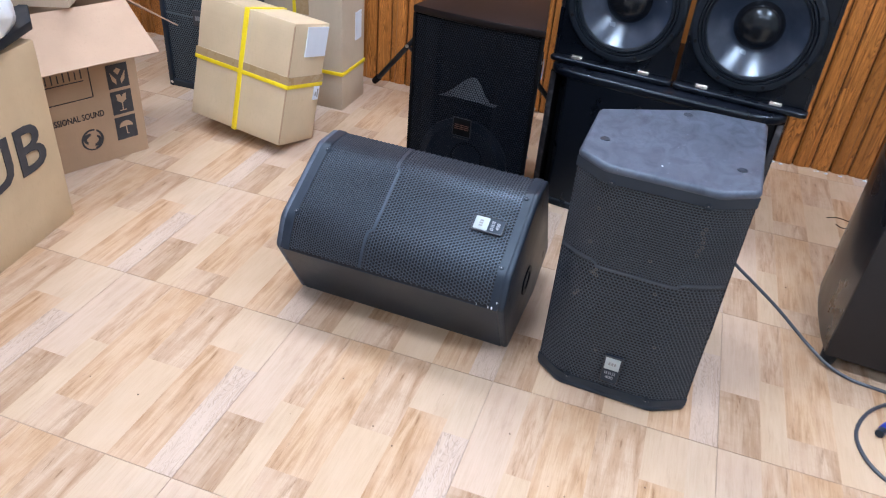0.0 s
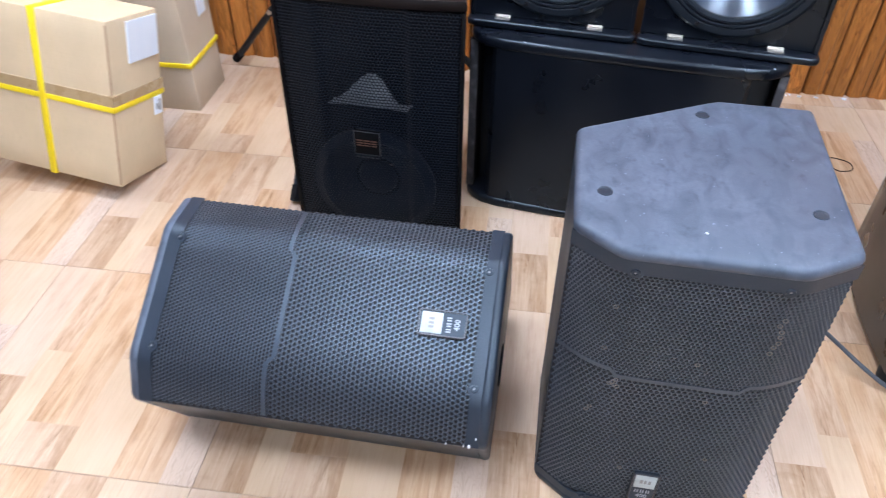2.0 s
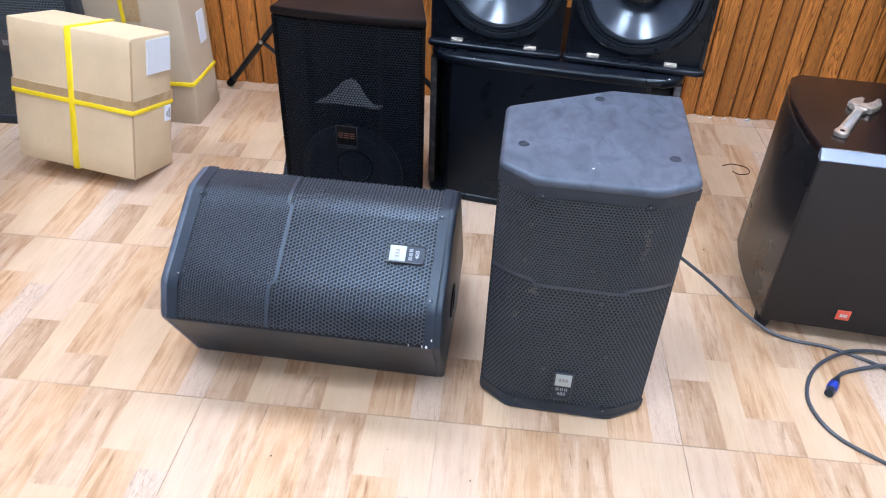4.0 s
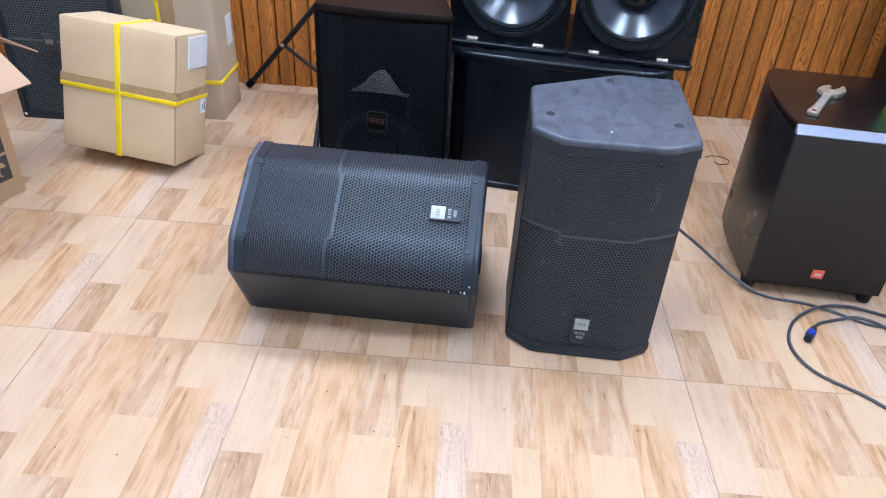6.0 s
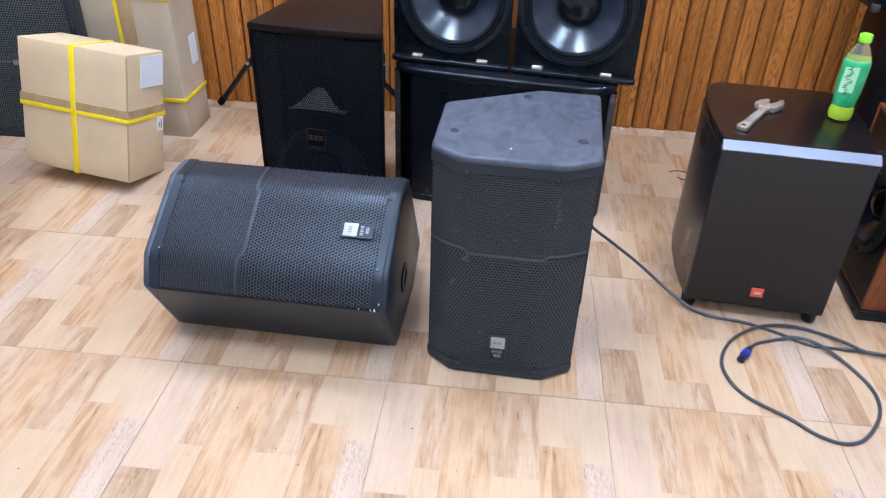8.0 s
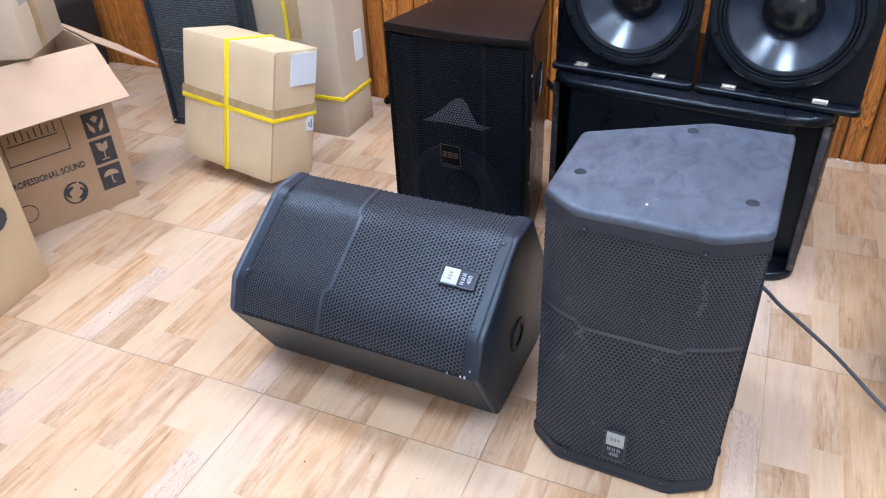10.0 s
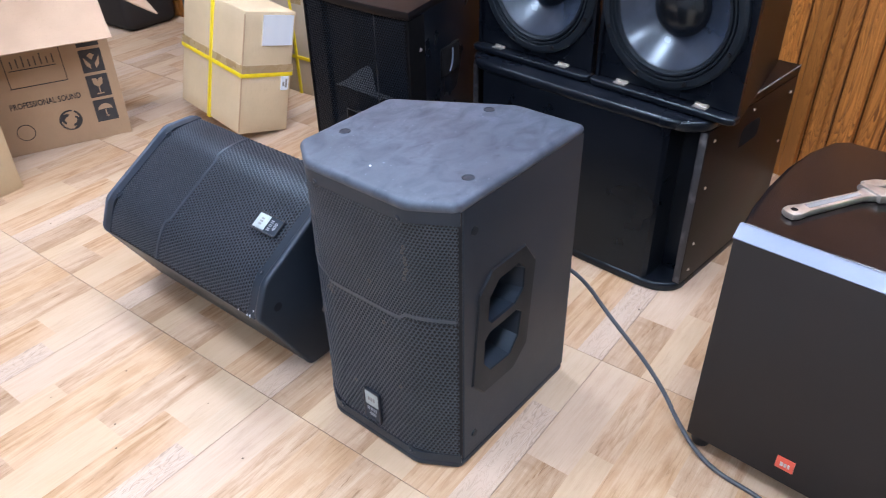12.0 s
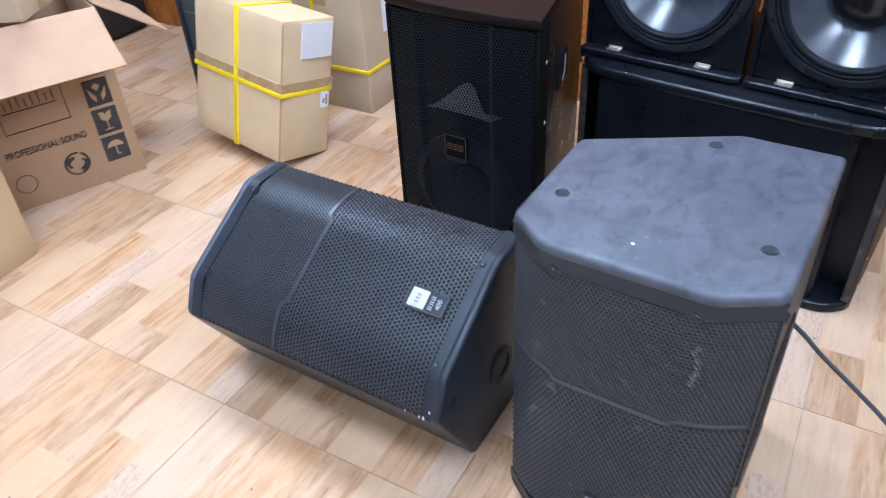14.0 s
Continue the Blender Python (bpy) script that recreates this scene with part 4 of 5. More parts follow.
# ---- reddish wooden loudspeaker, its driver turned to the side ----
def wooden_speaker(m):
    root = thing("wooden_loudspeaker", m, "reddish walnut floor loudspeaker on a black plinth, bare woofer", "loudspeaker")
    part("plinth", box(-0.012, 0.46, -0.012, 0.41, 0.0, 0.036, 0.006), WOODBLACK, root, "black plinth")
    part("back_board", box(0.435, 0.449, 0.012, 0.388, 0.0485, 0.5625), REDWOOD, root)
    for name, a in (("side_panel", (0.0, 0.012, 0.036, 0.575)), ("side_panel", (0.388, 0.40, 0.036, 0.575)), ("bottom_panel", (0.012, 0.388, 0.036, 0.048)), ("top_panel", (0.012, 0.388, 0.563, 0.575))):
        part(name, box(0.0, 0.45, a[0], a[1], a[2], a[3], 0.001), REDWOOD, root, "reddish walnut veneer panel")
    part("baffle", holed(-0.389, -0.011, 0.047, 0.564, -0.20, 0.315, 0.150, 0.010, at(0.0015, 0, 0) @ Matrix(((0, 0, -1, 0), (-1, 0, 0, 0), (0, 1, 0, 0), (0, 0, 0, 1)))), BROWNBLACK, root, "dark brown baffle")
    woofer("woofer", root, at(-0.003, 0.20, 0.315) @ Matrix.Rotation(radians(-90), 4, "Y"), 0.165)
    return root


wooden_speaker(pose(1.440, 0.483, 0, 0, 0, -3.5))


# ---- dark stack by the wall ----
def wall_stack():
    low = thing("black_loudspeaker", pose(1.615, 1.30, 0), "dark brown loudspeaker cabinet with black mesh front", "loudspeaker")
    part("body", box(0, 0.45, 0.02, 0.24, 0, 0.75, 0.006), BROWNBLACK, low, "dark brown cabinet")
    place, length = folded([(0.03, 0.010), (0.42, 0.010)])
    hex_sheet("grille", 0, length, 0.03, 0.72, ((0.03, 0.72, 0.014),), place, GRILLE_DARK, low, label="black mesh grille")
    part("handle", box(-0.006, 0.003, 0.09, 0.17, 0.52, 0.57, 0.003), FOAM, low)
    up = thing("amplifier_case", pose(1.530, 1.29, 0.752), "black equipment case stacked on a loudspeaker", "equipment case")
    part("body", box(0, 0.55, 0, 0.26, 0.004, 0.62, 0.008), WOODBLACK, up)
    part("corner_piece", box(-0.004, 0.022, -0.004, 0.022, 0.0, 0.03, 0.005), DIM, up, "dull metal corner")


wall_stack()


# ---- tall grey-black loudspeaker behind the cartons ----
def tall_speaker(m):
    root = thing("tall_loudspeaker", m, "tall blue-black loudspeaker with full mesh front and small plate", "loudspeaker")
    w, top = 0.245, 1.02
    part("body", prism([(-w, 0.03), (w, 0.03), (w, 0.06), (0.11, 0.42), (-0.11, 0.42), (-w, 0.06)], 0.0, top, 0.004, 2), PLASTIC, root)
    bm = box(-w, -w + 0.022, 0, 0.032, 0.0, top, 0.004)
    box(w - 0.022, w, 0, 0.032, 0.0, top, 0.004, bm=bm)
    box(-w + 0.021, w - 0.021, 0.001, 0.032, 0.0, 0.035, 0.004, bm=bm)
    part("front_frame", bm, PLASTIC, root)
    place, length = folded([(-w + 0.022, 0.012), (-0.10, 0.004), (0.10, 0.004), (w - 0.022, 0.012)])
    sheet = hex_sheet("grille", 0, length, 0.035, top - 0.02, ((0.035, 0.345, 0.0112), (0.352, top - 0.02, 0.0112)), place, GRILLE_BLUE, root, label="blue-black hexagon mesh grille")
    part("foam", box(-w + 0.02, w - 0.02, 0.016, 0.0305, 0.03, top - 0.02), LINING, root)
    part("divider_bar", strip([(-w + 0.022, 0.011), (-0.10, 0.003), (0.10, 0.003), (w - 0.022, 0.011)], 0.344, 0.353, 0.003), GRILLE_BLUE, sheet)
    badge = part("badge", box(-0.072, -0.018, -0.004, 0.004, 0.315, 0.385, 0.002), DIM, root, "dull grey logo plate")
    bars("badge_mark", [(-0.014, -0.006, -0.010, 0.010), (-0.003, 0.004, -0.010, 0.010), (0.007, 0.014, -0.010, 0.010)], GREYMARK, badge, at(-0.045, -0.0042, 0.350) @ FRONT)
    part("tag", box(-0.200, -0.185, 0.000, 0.006, 0.585, 0.612, 0.002), REDMARK, root, "small red tag")
    part("screw", lathe([(0, 0.003), (0.005, 0.003), (0.007, 0)], 10, at(-w + 0.014, 0.0005, 0.018) @ Matrix.Rotation(radians(90), 4, "X")), STEEL, root)
    return root


tall_speaker(pose(-1.747, 1.322, 0, 0, 0, 0.5))


# ---- cartons ----
def board_box(name, parent, w, d, h, mat, seed):
    """A slightly bulged carton, front at y = 0, with softened dented edges."""
    bm = box(-w / 2, w / 2, 0, d, 0, h)
    bmesh.ops.subdivide_edges(bm, edges=bm.edges[:], cuts=7, use_grid_fill=True)
    rnd = random.Random(seed)
    ox = rnd.random() * 20
    for v in bm.verts:
        x, y, z = v.co.x / (w / 2), v.co.y / d * 2 - 1, v.co.z / h * 2 - 1
        bul = 0.003
        if abs(y) > 0.999:
            v.co.y += math.copysign(bul, y) * (1 - x * x) * (1 - z * z)
        if abs(x) > 0.999:
            v.co.x += math.copysign(bul, x) * (1 - y * y) * (1 - z * z)
        n = noise.noise_vector(v.co * 7 + Vector((ox, 0, 0)))
        v.co.x += 0.0022 * n.x
        v.co.y += 0.0022 * n.y
        if abs(z) < 0.999:
            v.co.z += 0.002 * n.z
    hard = [e for e in bm.edges if len(e.link_faces) == 2 and e.calc_face_angle(0) > 1.0]
    bmesh.ops.bevel(bm, geom=hard, offset=0.003, segments=2, profile=0.5, affect="EDGES")
    return part(name, bm, mat, parent, angle=50)


def strapped_carton(m):
    root = thing("carton", m, "sealed brown carton with crossed yellow straps, tilted back, white labels", "cardboard box", "strapped cartons")
    w, d, h = 0.464, 0.226, 0.488
    body = board_box("board", root, w, d, h, CARD, 3)
    bm = box(-w / 2 - 0.0042, w / 2 + 0.0042, -0.0042, d + 0.0042, h * 0.505, h * 0.575)
    part("packing_tape", bm, TAPE, root, "brown packing tape round the carton")
    bm = box(-w / 2 - 0.0052, w / 2 + 0.0052, -0.0054, d + 0.0054, h * 0.478, h * 0.511, 0.001)
    part("strap", bm, STRAP, root, "yellow plastic strap")
    bm = box(-0.0105, 0.0105, -0.0062, d + 0.0062, -0.003, h + 0.0035, 0.001)
    part("strap", bm, STRAP, root, "yellow plastic strap")
    part("label", box(w / 2 + 0.003, w / 2 + 0.0075, 0.078, 0.214, h * 0.735, h * 0.975), PAPER, root, "large white paper label")
    small = part("label", box(w / 2 + 0.003, w / 2 + 0.0075, 0.178, 0.212, h * 0.36, h * 0.475), PAPER, root, "small white label")
    bars("label_print", [(-0.011, -0.002, -0.012, 0.006), (0.002, 0.011, -0.018, 0.018)], GREYMARK, small, at(w / 2 + 0.0077, 0.195, h * 0.418) @ RIGHT, 0.0002)
    part("seam", box(w / 2 - 0.004, w / 2 + 0.001, -0.0012, 0.002, 0.01, h - 0.01), CARD_PINK, body, "worn torn edge of the board")
    return root


strapped_carton(pose(-1.394, 0.935, 0.0635, -12.8, 2.8, -9.5))


def standing_carton(m):
    root = thing("carton", m, "tall greyish brown carton with yellow straps, standing behind a tilted carton", "cardboard box", "strapped cartons")
    w, d, h = 0.40, 0.235, 0.82
    board_box("board", root, w, d, h, CARD_GREY, 8)
    for z in (0.175, 0.615):
        part("strap", box(-w / 2 - 0.0048, w / 2 + 0.0048, -0.005, d + 0.005, z - 0.008, z + 0.008, 0.001), STRAP, root, "yellow plastic strap")
    part("strap", box(-0.038, -0.022, -0.0058, d + 0.0058, -0.002, h + 0.0035, 0.001), STRAP, root, "yellow plastic strap")
    part("packing_tape", box(-0.018, 0.040, -0.0080, -0.004, 0.42, h), TAPE, root, "brown packing tape")
    part("label", box(w / 2 + 0.003, w / 2 + 0.0075, 0.125, 0.185, 0.30, 0.425), PAPER, root, "narrow white label")
    return root


standing_carton(pose(-1.343, 1.442, 0, 0, 0, -0.6))


def sub_carton(m):
    root = thing("carton", m, "large yellowish brown carton printed with bold black letters", "cardboard box", "opened cartons")
    w, d, h = 0.58, 0.42, 0.615
    board_box("board", root, w, d, h, CARD_SUB, 12)
    letters("print", "SUB", 0.215, INK, root, at(0.020, -0.0062, 0.306) @ FRONT, 0.0012, "bold black printed letters", 1.12)
    return root


SUBBOX = pose(-1.535, -0.085, 0, 0, 0, 97.0)
sub_carton(SUBBOX)


def open_carton(m):
    """An open carton seen on its printed side; its near flap hangs outwards."""
    root = thing("open_carton", m, "open brown carton with transport symbols, its flaps folded out", "cardboard box", "opened cartons")
    w, d, h, th = 0.52, 0.42, 0.595, 0.005
    for name, args in (("front_wall", (-w, 0, 0, th)), ("back_wall", (-w, 0, d - th, d)), ("left_wall", (-w, -w + th, th, d - th)), ("right_wall", (-th, 0, th, d - th))):
        part(name, box(*args, 0, h, 0.0012), CARD_PINK, root)
    part("bottom", box(-w + th, -th, th, d - th, 0.002, 0.008), CARD_PINK, root)

    def flap(pts, label):
        bm = bmesh.new()
        v = [bm.verts.new(p) for p in pts]
        bm.faces.new(v)
        bmesh.ops.subdivide_edges(bm, edges=bm.edges[:], cuts=5, use_grid_fill=True)
        for q in bm.verts:
            q.co += 0.003 * noise.noise_vector(q.co * 6)
        bm.normal_update()
        bmesh.ops.solidify(bm, geom=bm.faces[:], thickness=0.005)
        part("flap", bm, CARD_FLAP, root, label, 60)

    flap([(0.0, 0.0, h + 0.002), (-w, 0.0, h + 0.002), (-w, -0.195, h - 0.135), (0.0, -0.195, h - 0.135)], "pale outer flap hanging outwards")
    flap([(0.003, 0.03, h + 0.001), (0.003, d - 0.02, h + 0.001), (0.215, d - 0.03, h - 0.145), (0.215, 0.04, h - 0.145)], "side flap hanging outwards")
    face = at(0, -0.0012, 0) @ FRONT
    for i, z in enumerate((0.118, 0.222, 0.326, 0.430)):
        sign = bars("symbol_square", [(-0.118, -0.036, z - 0.046, z + 0.046)], INK, root, face)
        x = -0.077
        mark = at(x, -0.0021, z) @ FRONT
        bm = bmesh.new()
        if i == 0:
            for k in range(8):
                a, b = math.pi * k / 8, math.pi * (k + 1) / 8
                q = [bm.verts.new((0.028 * math.cos(t), 0.002 + r * math.sin(t), 0)) for t, r in ((a, 0.026), (b, 0.026), (b, 0.004), (a, 0.004))]
                bm.faces.new(q)
            box(-0.002, 0.002, -0.026, 0.004, -0.0004, 0.0004, bm=bm)
            box(0.002, 0.009, -0.028, -0.024, -0.0004, 0.0004, bm=bm)
        elif i == 1:
            prism([(-0.020, 0.034), (-0.017, 0.008), (-0.004, -0.002), (0.004, -0.002), (0.017, 0.008), (0.020, 0.034), (0.006, 0.030), (0.002, 0.020), (-0.004, 0.032)], -0.0004, 0.0004, bm=bm)
            box(-0.002, 0.002, -0.030, 0.0, -0.0004, 0.0004, bm=bm)
            box(-0.014, 0.014, -0.034, -0.030, -0.0004, 0.0004, bm=bm)
        else:
            prism([(-0.030, 0.018), (-0.024, -0.016), (-0.010, -0.032), (-0.008, -0.014), (-0.020, 0.004)], -0.0004, 0.0004, bm=bm)
            prism([(0.030, 0.018), (0.024, -0.016), (0.010, -0.032), (0.008, -0.014), (0.020, 0.004)], -0.0004, 0.0004, bm=bm)
            prism([(0, 0.032), (-0.014, 0.022), (0, 0.004), (0.014, 0.022)], -0.0004, 0.0004, bm=bm)
        bmesh.ops.transform(bm, matrix=mark, verts=bm.verts[:])
        part("symbol", bm, CARD_PINK, sign)
    letters("print", "PROFESSIONAL SOUND", 0.033, INK, root, at(-0.282, -0.0014, 0.198) @ FRONT, 0.0006, "black printed words", 0.74)
    bm = bmesh.new()
    for r0, r1, a0, a1, cx, cy in ((0.034, 0.043, 70, 290, 0, 0), (0.030, 0.043, -80, 60, 0, 0), (0.006, 0.022, 60, 250, -0.012, 0.006), (0.008, 0.022, -110, 70, 0.012, -0.006)):
        for k in range(12):
            t0, t1 = (radians(a0 + (a1 - a0) * q / 12) for q in (k, k + 1))
            thin = 1.0 - 0.7 * abs(k / 11 - 0.35)
            rr = r1 - (r1 - r0) * thin
            bm.faces.new([bm.verts.new((cx + r * math.cos(t), cy + r * math.sin(t), 0.0008)) for r, t in ((rr, t0), (r1, t0), (r1, t1), (rr, t1))])
    bmesh.ops.transform(bm, matrix=at(-0.215, -0.0014, 0.105) @ FRONT, verts=bm.verts[:])
    part("recycling_mark", bm, INK, root, "round printed recycling mark")
    part("round_print", lathe([(0.034, 0.0004), (0.031, 0.0006)], 24, at(-0.385, -0.0014, 0.09) @ FRONT), INK, root)
    bars("print_frame", [(-0.385, -0.180, 0.268, 0.271), (-0.183, -0.180, 0.271, 0.44), (-0.385, -0.382, 0.271, 0.44), (-0.372, -0.205, 0.336, 0.339)], INK, root, face)
    bars("print_bar", [(-0.360 + 0.021 * k, -0.356 + 0.021 * k, 0.346, 0.374 + 0.008 * (k % 3)) for k in range(8)], INK, root, face)
    return root


open_carton(pose(-1.663, 0.727, 0, 0, 0, 67.0))


def small_carton():
    root = thing("carton", pose(-1.715, 0.515, 0.6075, 0, 0, 27), "pale brown carton with grey print, resting on an open carton", "cardboard box")
    body = part("board", box(-0.40, 0.0, 0.0, 0.30, 0, 0.26, 0.004), CARD_GREY, root)
    part("packing_tape", box(-0.0005, 0.0012, 0.108, 0.150, 0.004, 0.256), TAPE, body, "brown packing tape")
    bars("print_bar", [(0.045 + 0.016 * k, 0.055 + 0.016 * k, 0.155, 0.185) for k in range(4)], GREYMARK, root, at(0.0008, 0, 0) @ RIGHT, 0.0004)
    return root


small_carton()


def tray():
    root = thing("foam_tray", SUBBOX @ pose(0.06, 0.02, 0.617), "black plastic tray lying on a carton", "tray")
    part("tray_base", box(-0.27, 0.17, 0.01, 0.30, 0.0, 0.02, 0.006), RUBBER, root)
    bm = prism([(-0.30, -0.03), (0.08, -0.045), (0.24, -0.02), (0.355, 0.075), (0.345, 0.10), (0.20, 0.10), (-0.30, 0.22)], 0.018, 0.046, 0.006, 2)
    for v in bm.verts:
        v.co.z += 0.10 * max(0.0, v.co.x - 0.10) ** 1.0 * 0.5
    part("rim", bm, RUBBER, root, "curled black plastic rim")
    bag = thing("plastic_bag", SUBBOX @ pose(0.085, 0.045, 0.660), "crumpled white plastic bag on a black tray", "plastic bag")
    bm = bmesh.new()
    bmesh.ops.create_icosphere(bm, subdivisions=4, radius=1.0)
    for v in bm.verts:
        v.co = Vector((v.co.x * 0.19, v.co.y * 0.085, max(v.co.z, -0.6) * 0.11 + 0.066))
        v.co += 0.022 * noise.noise_vector(v.co * 16) * (1.0 if v.co.z > 0.01 else 0.0)
    part("film", bm, FILM, bag, angle=80)


tray()


def floor_case():
    root = thing("black_bag", pose(-3.02, 1.66, 0), "black soft equipment bag on the floor by the wall", "bag")
    bm = box(-0.35, 0.19, -0.16, 0.18, 0, 0.42, 0.05, 4)
    for v in bm.verts:
        v.co += 0.012 * noise.noise_vector(v.co * 6) * min(1.0, v.co.z * 8)
    part("fabric", bm, CLOTH, root)


floor_case()


# ---- tripod stand behind the horn loudspeaker ----
def stand():
    c = Vector((-0.63, 1.54, 0))
    root = thing("speaker_stand", at(*c), "black tripod loudspeaker stand with spread legs", "stand")
    part("pole", lathe([(0, 0.08), (0.0175, 0.08), (0.0175, 0.72), (0, 0.72)], 16), RUBBER, root)
    part("collar", lathe([(0.018, 0.56), (0.032, 0.565), (0.034, 0.63), (0.018, 0.64)], 16), RUBBER, root)
    part("lower_collar", lathe([(0.018, 0.12), (0.030, 0.125), (0.030, 0.165), (0.018, 0.17)], 16), RUBBER, root)
    for x, y in ((-1.144, 1.822), (-0.655, 0.955), (-0.155, 1.805)):
        foot = Vector((x, y, 0.012)) - c
        d = Vector((foot.x, foot.y, 0)).normalized()
        head = Vector((0, 0, 0.60)) + 0.03 * d
        leg = part("leg", tube([head, foot], 0.0125, 10), RUBBER, root, "round black tube leg")
        part("rubber_foot", tube([foot + (head - foot) * 0.06, foot + Vector((0, 0, 0.004))], 0.016, 10), FOAM, leg)
        mid = foot + (head - foot) * 0.44
        part("brace", tube([Vector((0, 0, 0.145)) + 0.028 * d, mid], 0.008, 8), RUBBER, leg)
        part("bolt", lathe([(0, 0.012), (0.008, 0.012), (0.009, -0.012), (0, -0.012)], 10, Matrix.Translation(mid + Vector((0, -0.010, 0.004))) @ Matrix.Rotation(radians(90), 4, "X")), STEEL, leg, "bright steel bolt")


stand()


# ---- wrench and bottle on the subwoofer ----
def wrench(m):
    root = thing("adjustable_wrench", m, "worn steel adjustable wrench lying on the subwoofer", "wrench")
    bm = prism([(-0.118, -0.0125), (-0.105, -0.016), (-0.085, -0.0125), (0.035, -0.0100), (0.060, -0.020), (0.060, 0.020), (0.035, 0.0100), (-0.085, 0.0125), (-0.105, 0.016), (-0.118, 0.0125), (-0.122, 0.0)], 0.0, 0.012, 0.003, 2)
    part("handle", bm, STEEL, root, "flat forged steel handle")
    part("hanging_hole", lathe([(0.0062, 0.0121), (0.0052, 0.0126), (0.0, 0.0123)], 14, at(-0.105, 0, 0)), FOAM, root)
    part("grip_inset", prism([(-0.080, -0.006), (0.030, -0.005), (0.030, 0.005), (-0.080, 0.006)], 0.0118, 0.0126, 0.0003, 1), GREYMARK, root)
    part("fixed_jaw", prism([(0.052, -0.024), (0.070, -0.030), (0.098, -0.036), (0.126, -0.026), (0.128, -0.018), (0.100, -0.014), (0.082, -0.006), (0.066, 0.018), (0.052, 0.020)], 0.0, 0.016, 0.003, 2), STEEL, root)
    part("movable_jaw", prism([(0.068, 0.012), (0.084, 0.004), (0.112, 0.006), (0.116, 0.014), (0.092, 0.028), (0.066, 0.032)], 0.001, 0.014, 0.002, 2), STEEL, root)
    part("knurl", lathe([(0, -0.009), (0.0065, -0.009), (0.0075, -0.003), (0.0065, 0.0), (0.0075, 0.003), (0.0065, 0.009), (0, 0.009)], 12, at(0.062, 0.020, 0.008) @ Matrix.Rotation(radians(90), 4, "Y")), STEEL, root)
    return root


wrench(pose(1.016, 0.650, 0.5905, 0, 0, 57.0) @ Matrix.Scale(1.14, 4))


def bottle(m):
    root = thing("drink_bottle", m, "green capped plastic bottle of lime drink, green label", "bottle")
    shell = [(0.0, 0.003), (0.018, 0.0), (0.0275, 0.004), (0.0305, 0.016), (0.0300, 0.030), (0.0270, 0.045), (0.0278, 0.062), (0.0305, 0.080), (0.0320, 0.110), (0.0320, 0.160), (0.0300, 0.178)]
    part("drink", lathe(shell + [(0.0, 0.178)], 28), DRINK, root, "bright yellow-green drink")
    part("neck", lathe([(0.0302, 0.177), (0.0255, 0.196), (0.0165, 0.214), (0.0130, 0.222), (0.0130, 0.230)], 28), CLEAR, root, "clear empty neck")
    label = part("label", lathe([(0.0268, 0.043), (0.0278, 0.045), (0.0286, 0.062), (0.0313, 0.080), (0.0328, 0.110), (0.0328, 0.166), (0.0310, 0.176), (0.0300, 0.177)], 32), LABEL, root, "green printed wrapper")
    pale = surface("pale_green_band", (0.36, 0.80, 0.55), 0.4, second=(0.58, 0.90, 0.62), scale=30, grain_strength=0.0)

    def wrapped(bm, a0, a1, z0, z1, lean, r):
        """A slanted patch laid round the label; angles in degrees."""
        n = 6
        for k in range(n):
            p, q = a0 + (a1 - a0) * k / n, a0 + (a1 - a0) * (k + 1) / n
            bm.faces.new([bm.verts.new((r * math.cos(radians(a)), r * math.sin(radians(a)), z + lean * (a - a0))) for a, z in ((p, z0), (q, z0), (q, z1), (p, z1))])

    bm = bmesh.new()
    wrapped(bm, -168, -106, 0.084, 0.158, 0.0001, 0.0334)
    part("label_band", bm, pale, label, "pale green field on the wrapper")
    bm = bmesh.new()
    for k in range(13):
        a, z = -140 + 9 * math.sin(1.35 * k), 0.082 + 0.0058 * k
        wrapped(bm, a - 8, a + 8, z, z + 0.0026, 0.00022, 0.0338)
        if k % 3 == 0:
            wrapped(bm, a + 4, a + 9, z, z + 0.0100, 0.0, 0.0338)
    part("label_mark", bm, DEEPGREEN, label, "dark green script strokes")
    part("cap", lathe([(0.0, 0.247), (0.0135, 0.247), (0.0150, 0.244), (0.0152, 0.230), (0.0152, 0.226), (0.0, 0.226)], 28), LIME, root, "lime green screw cap")
    return root


bottle(pose(1.262, 0.682, 0.5905, 0, 0, 12) @ Matrix.Diagonal((1.12, 1.12, 1.03, 1)))


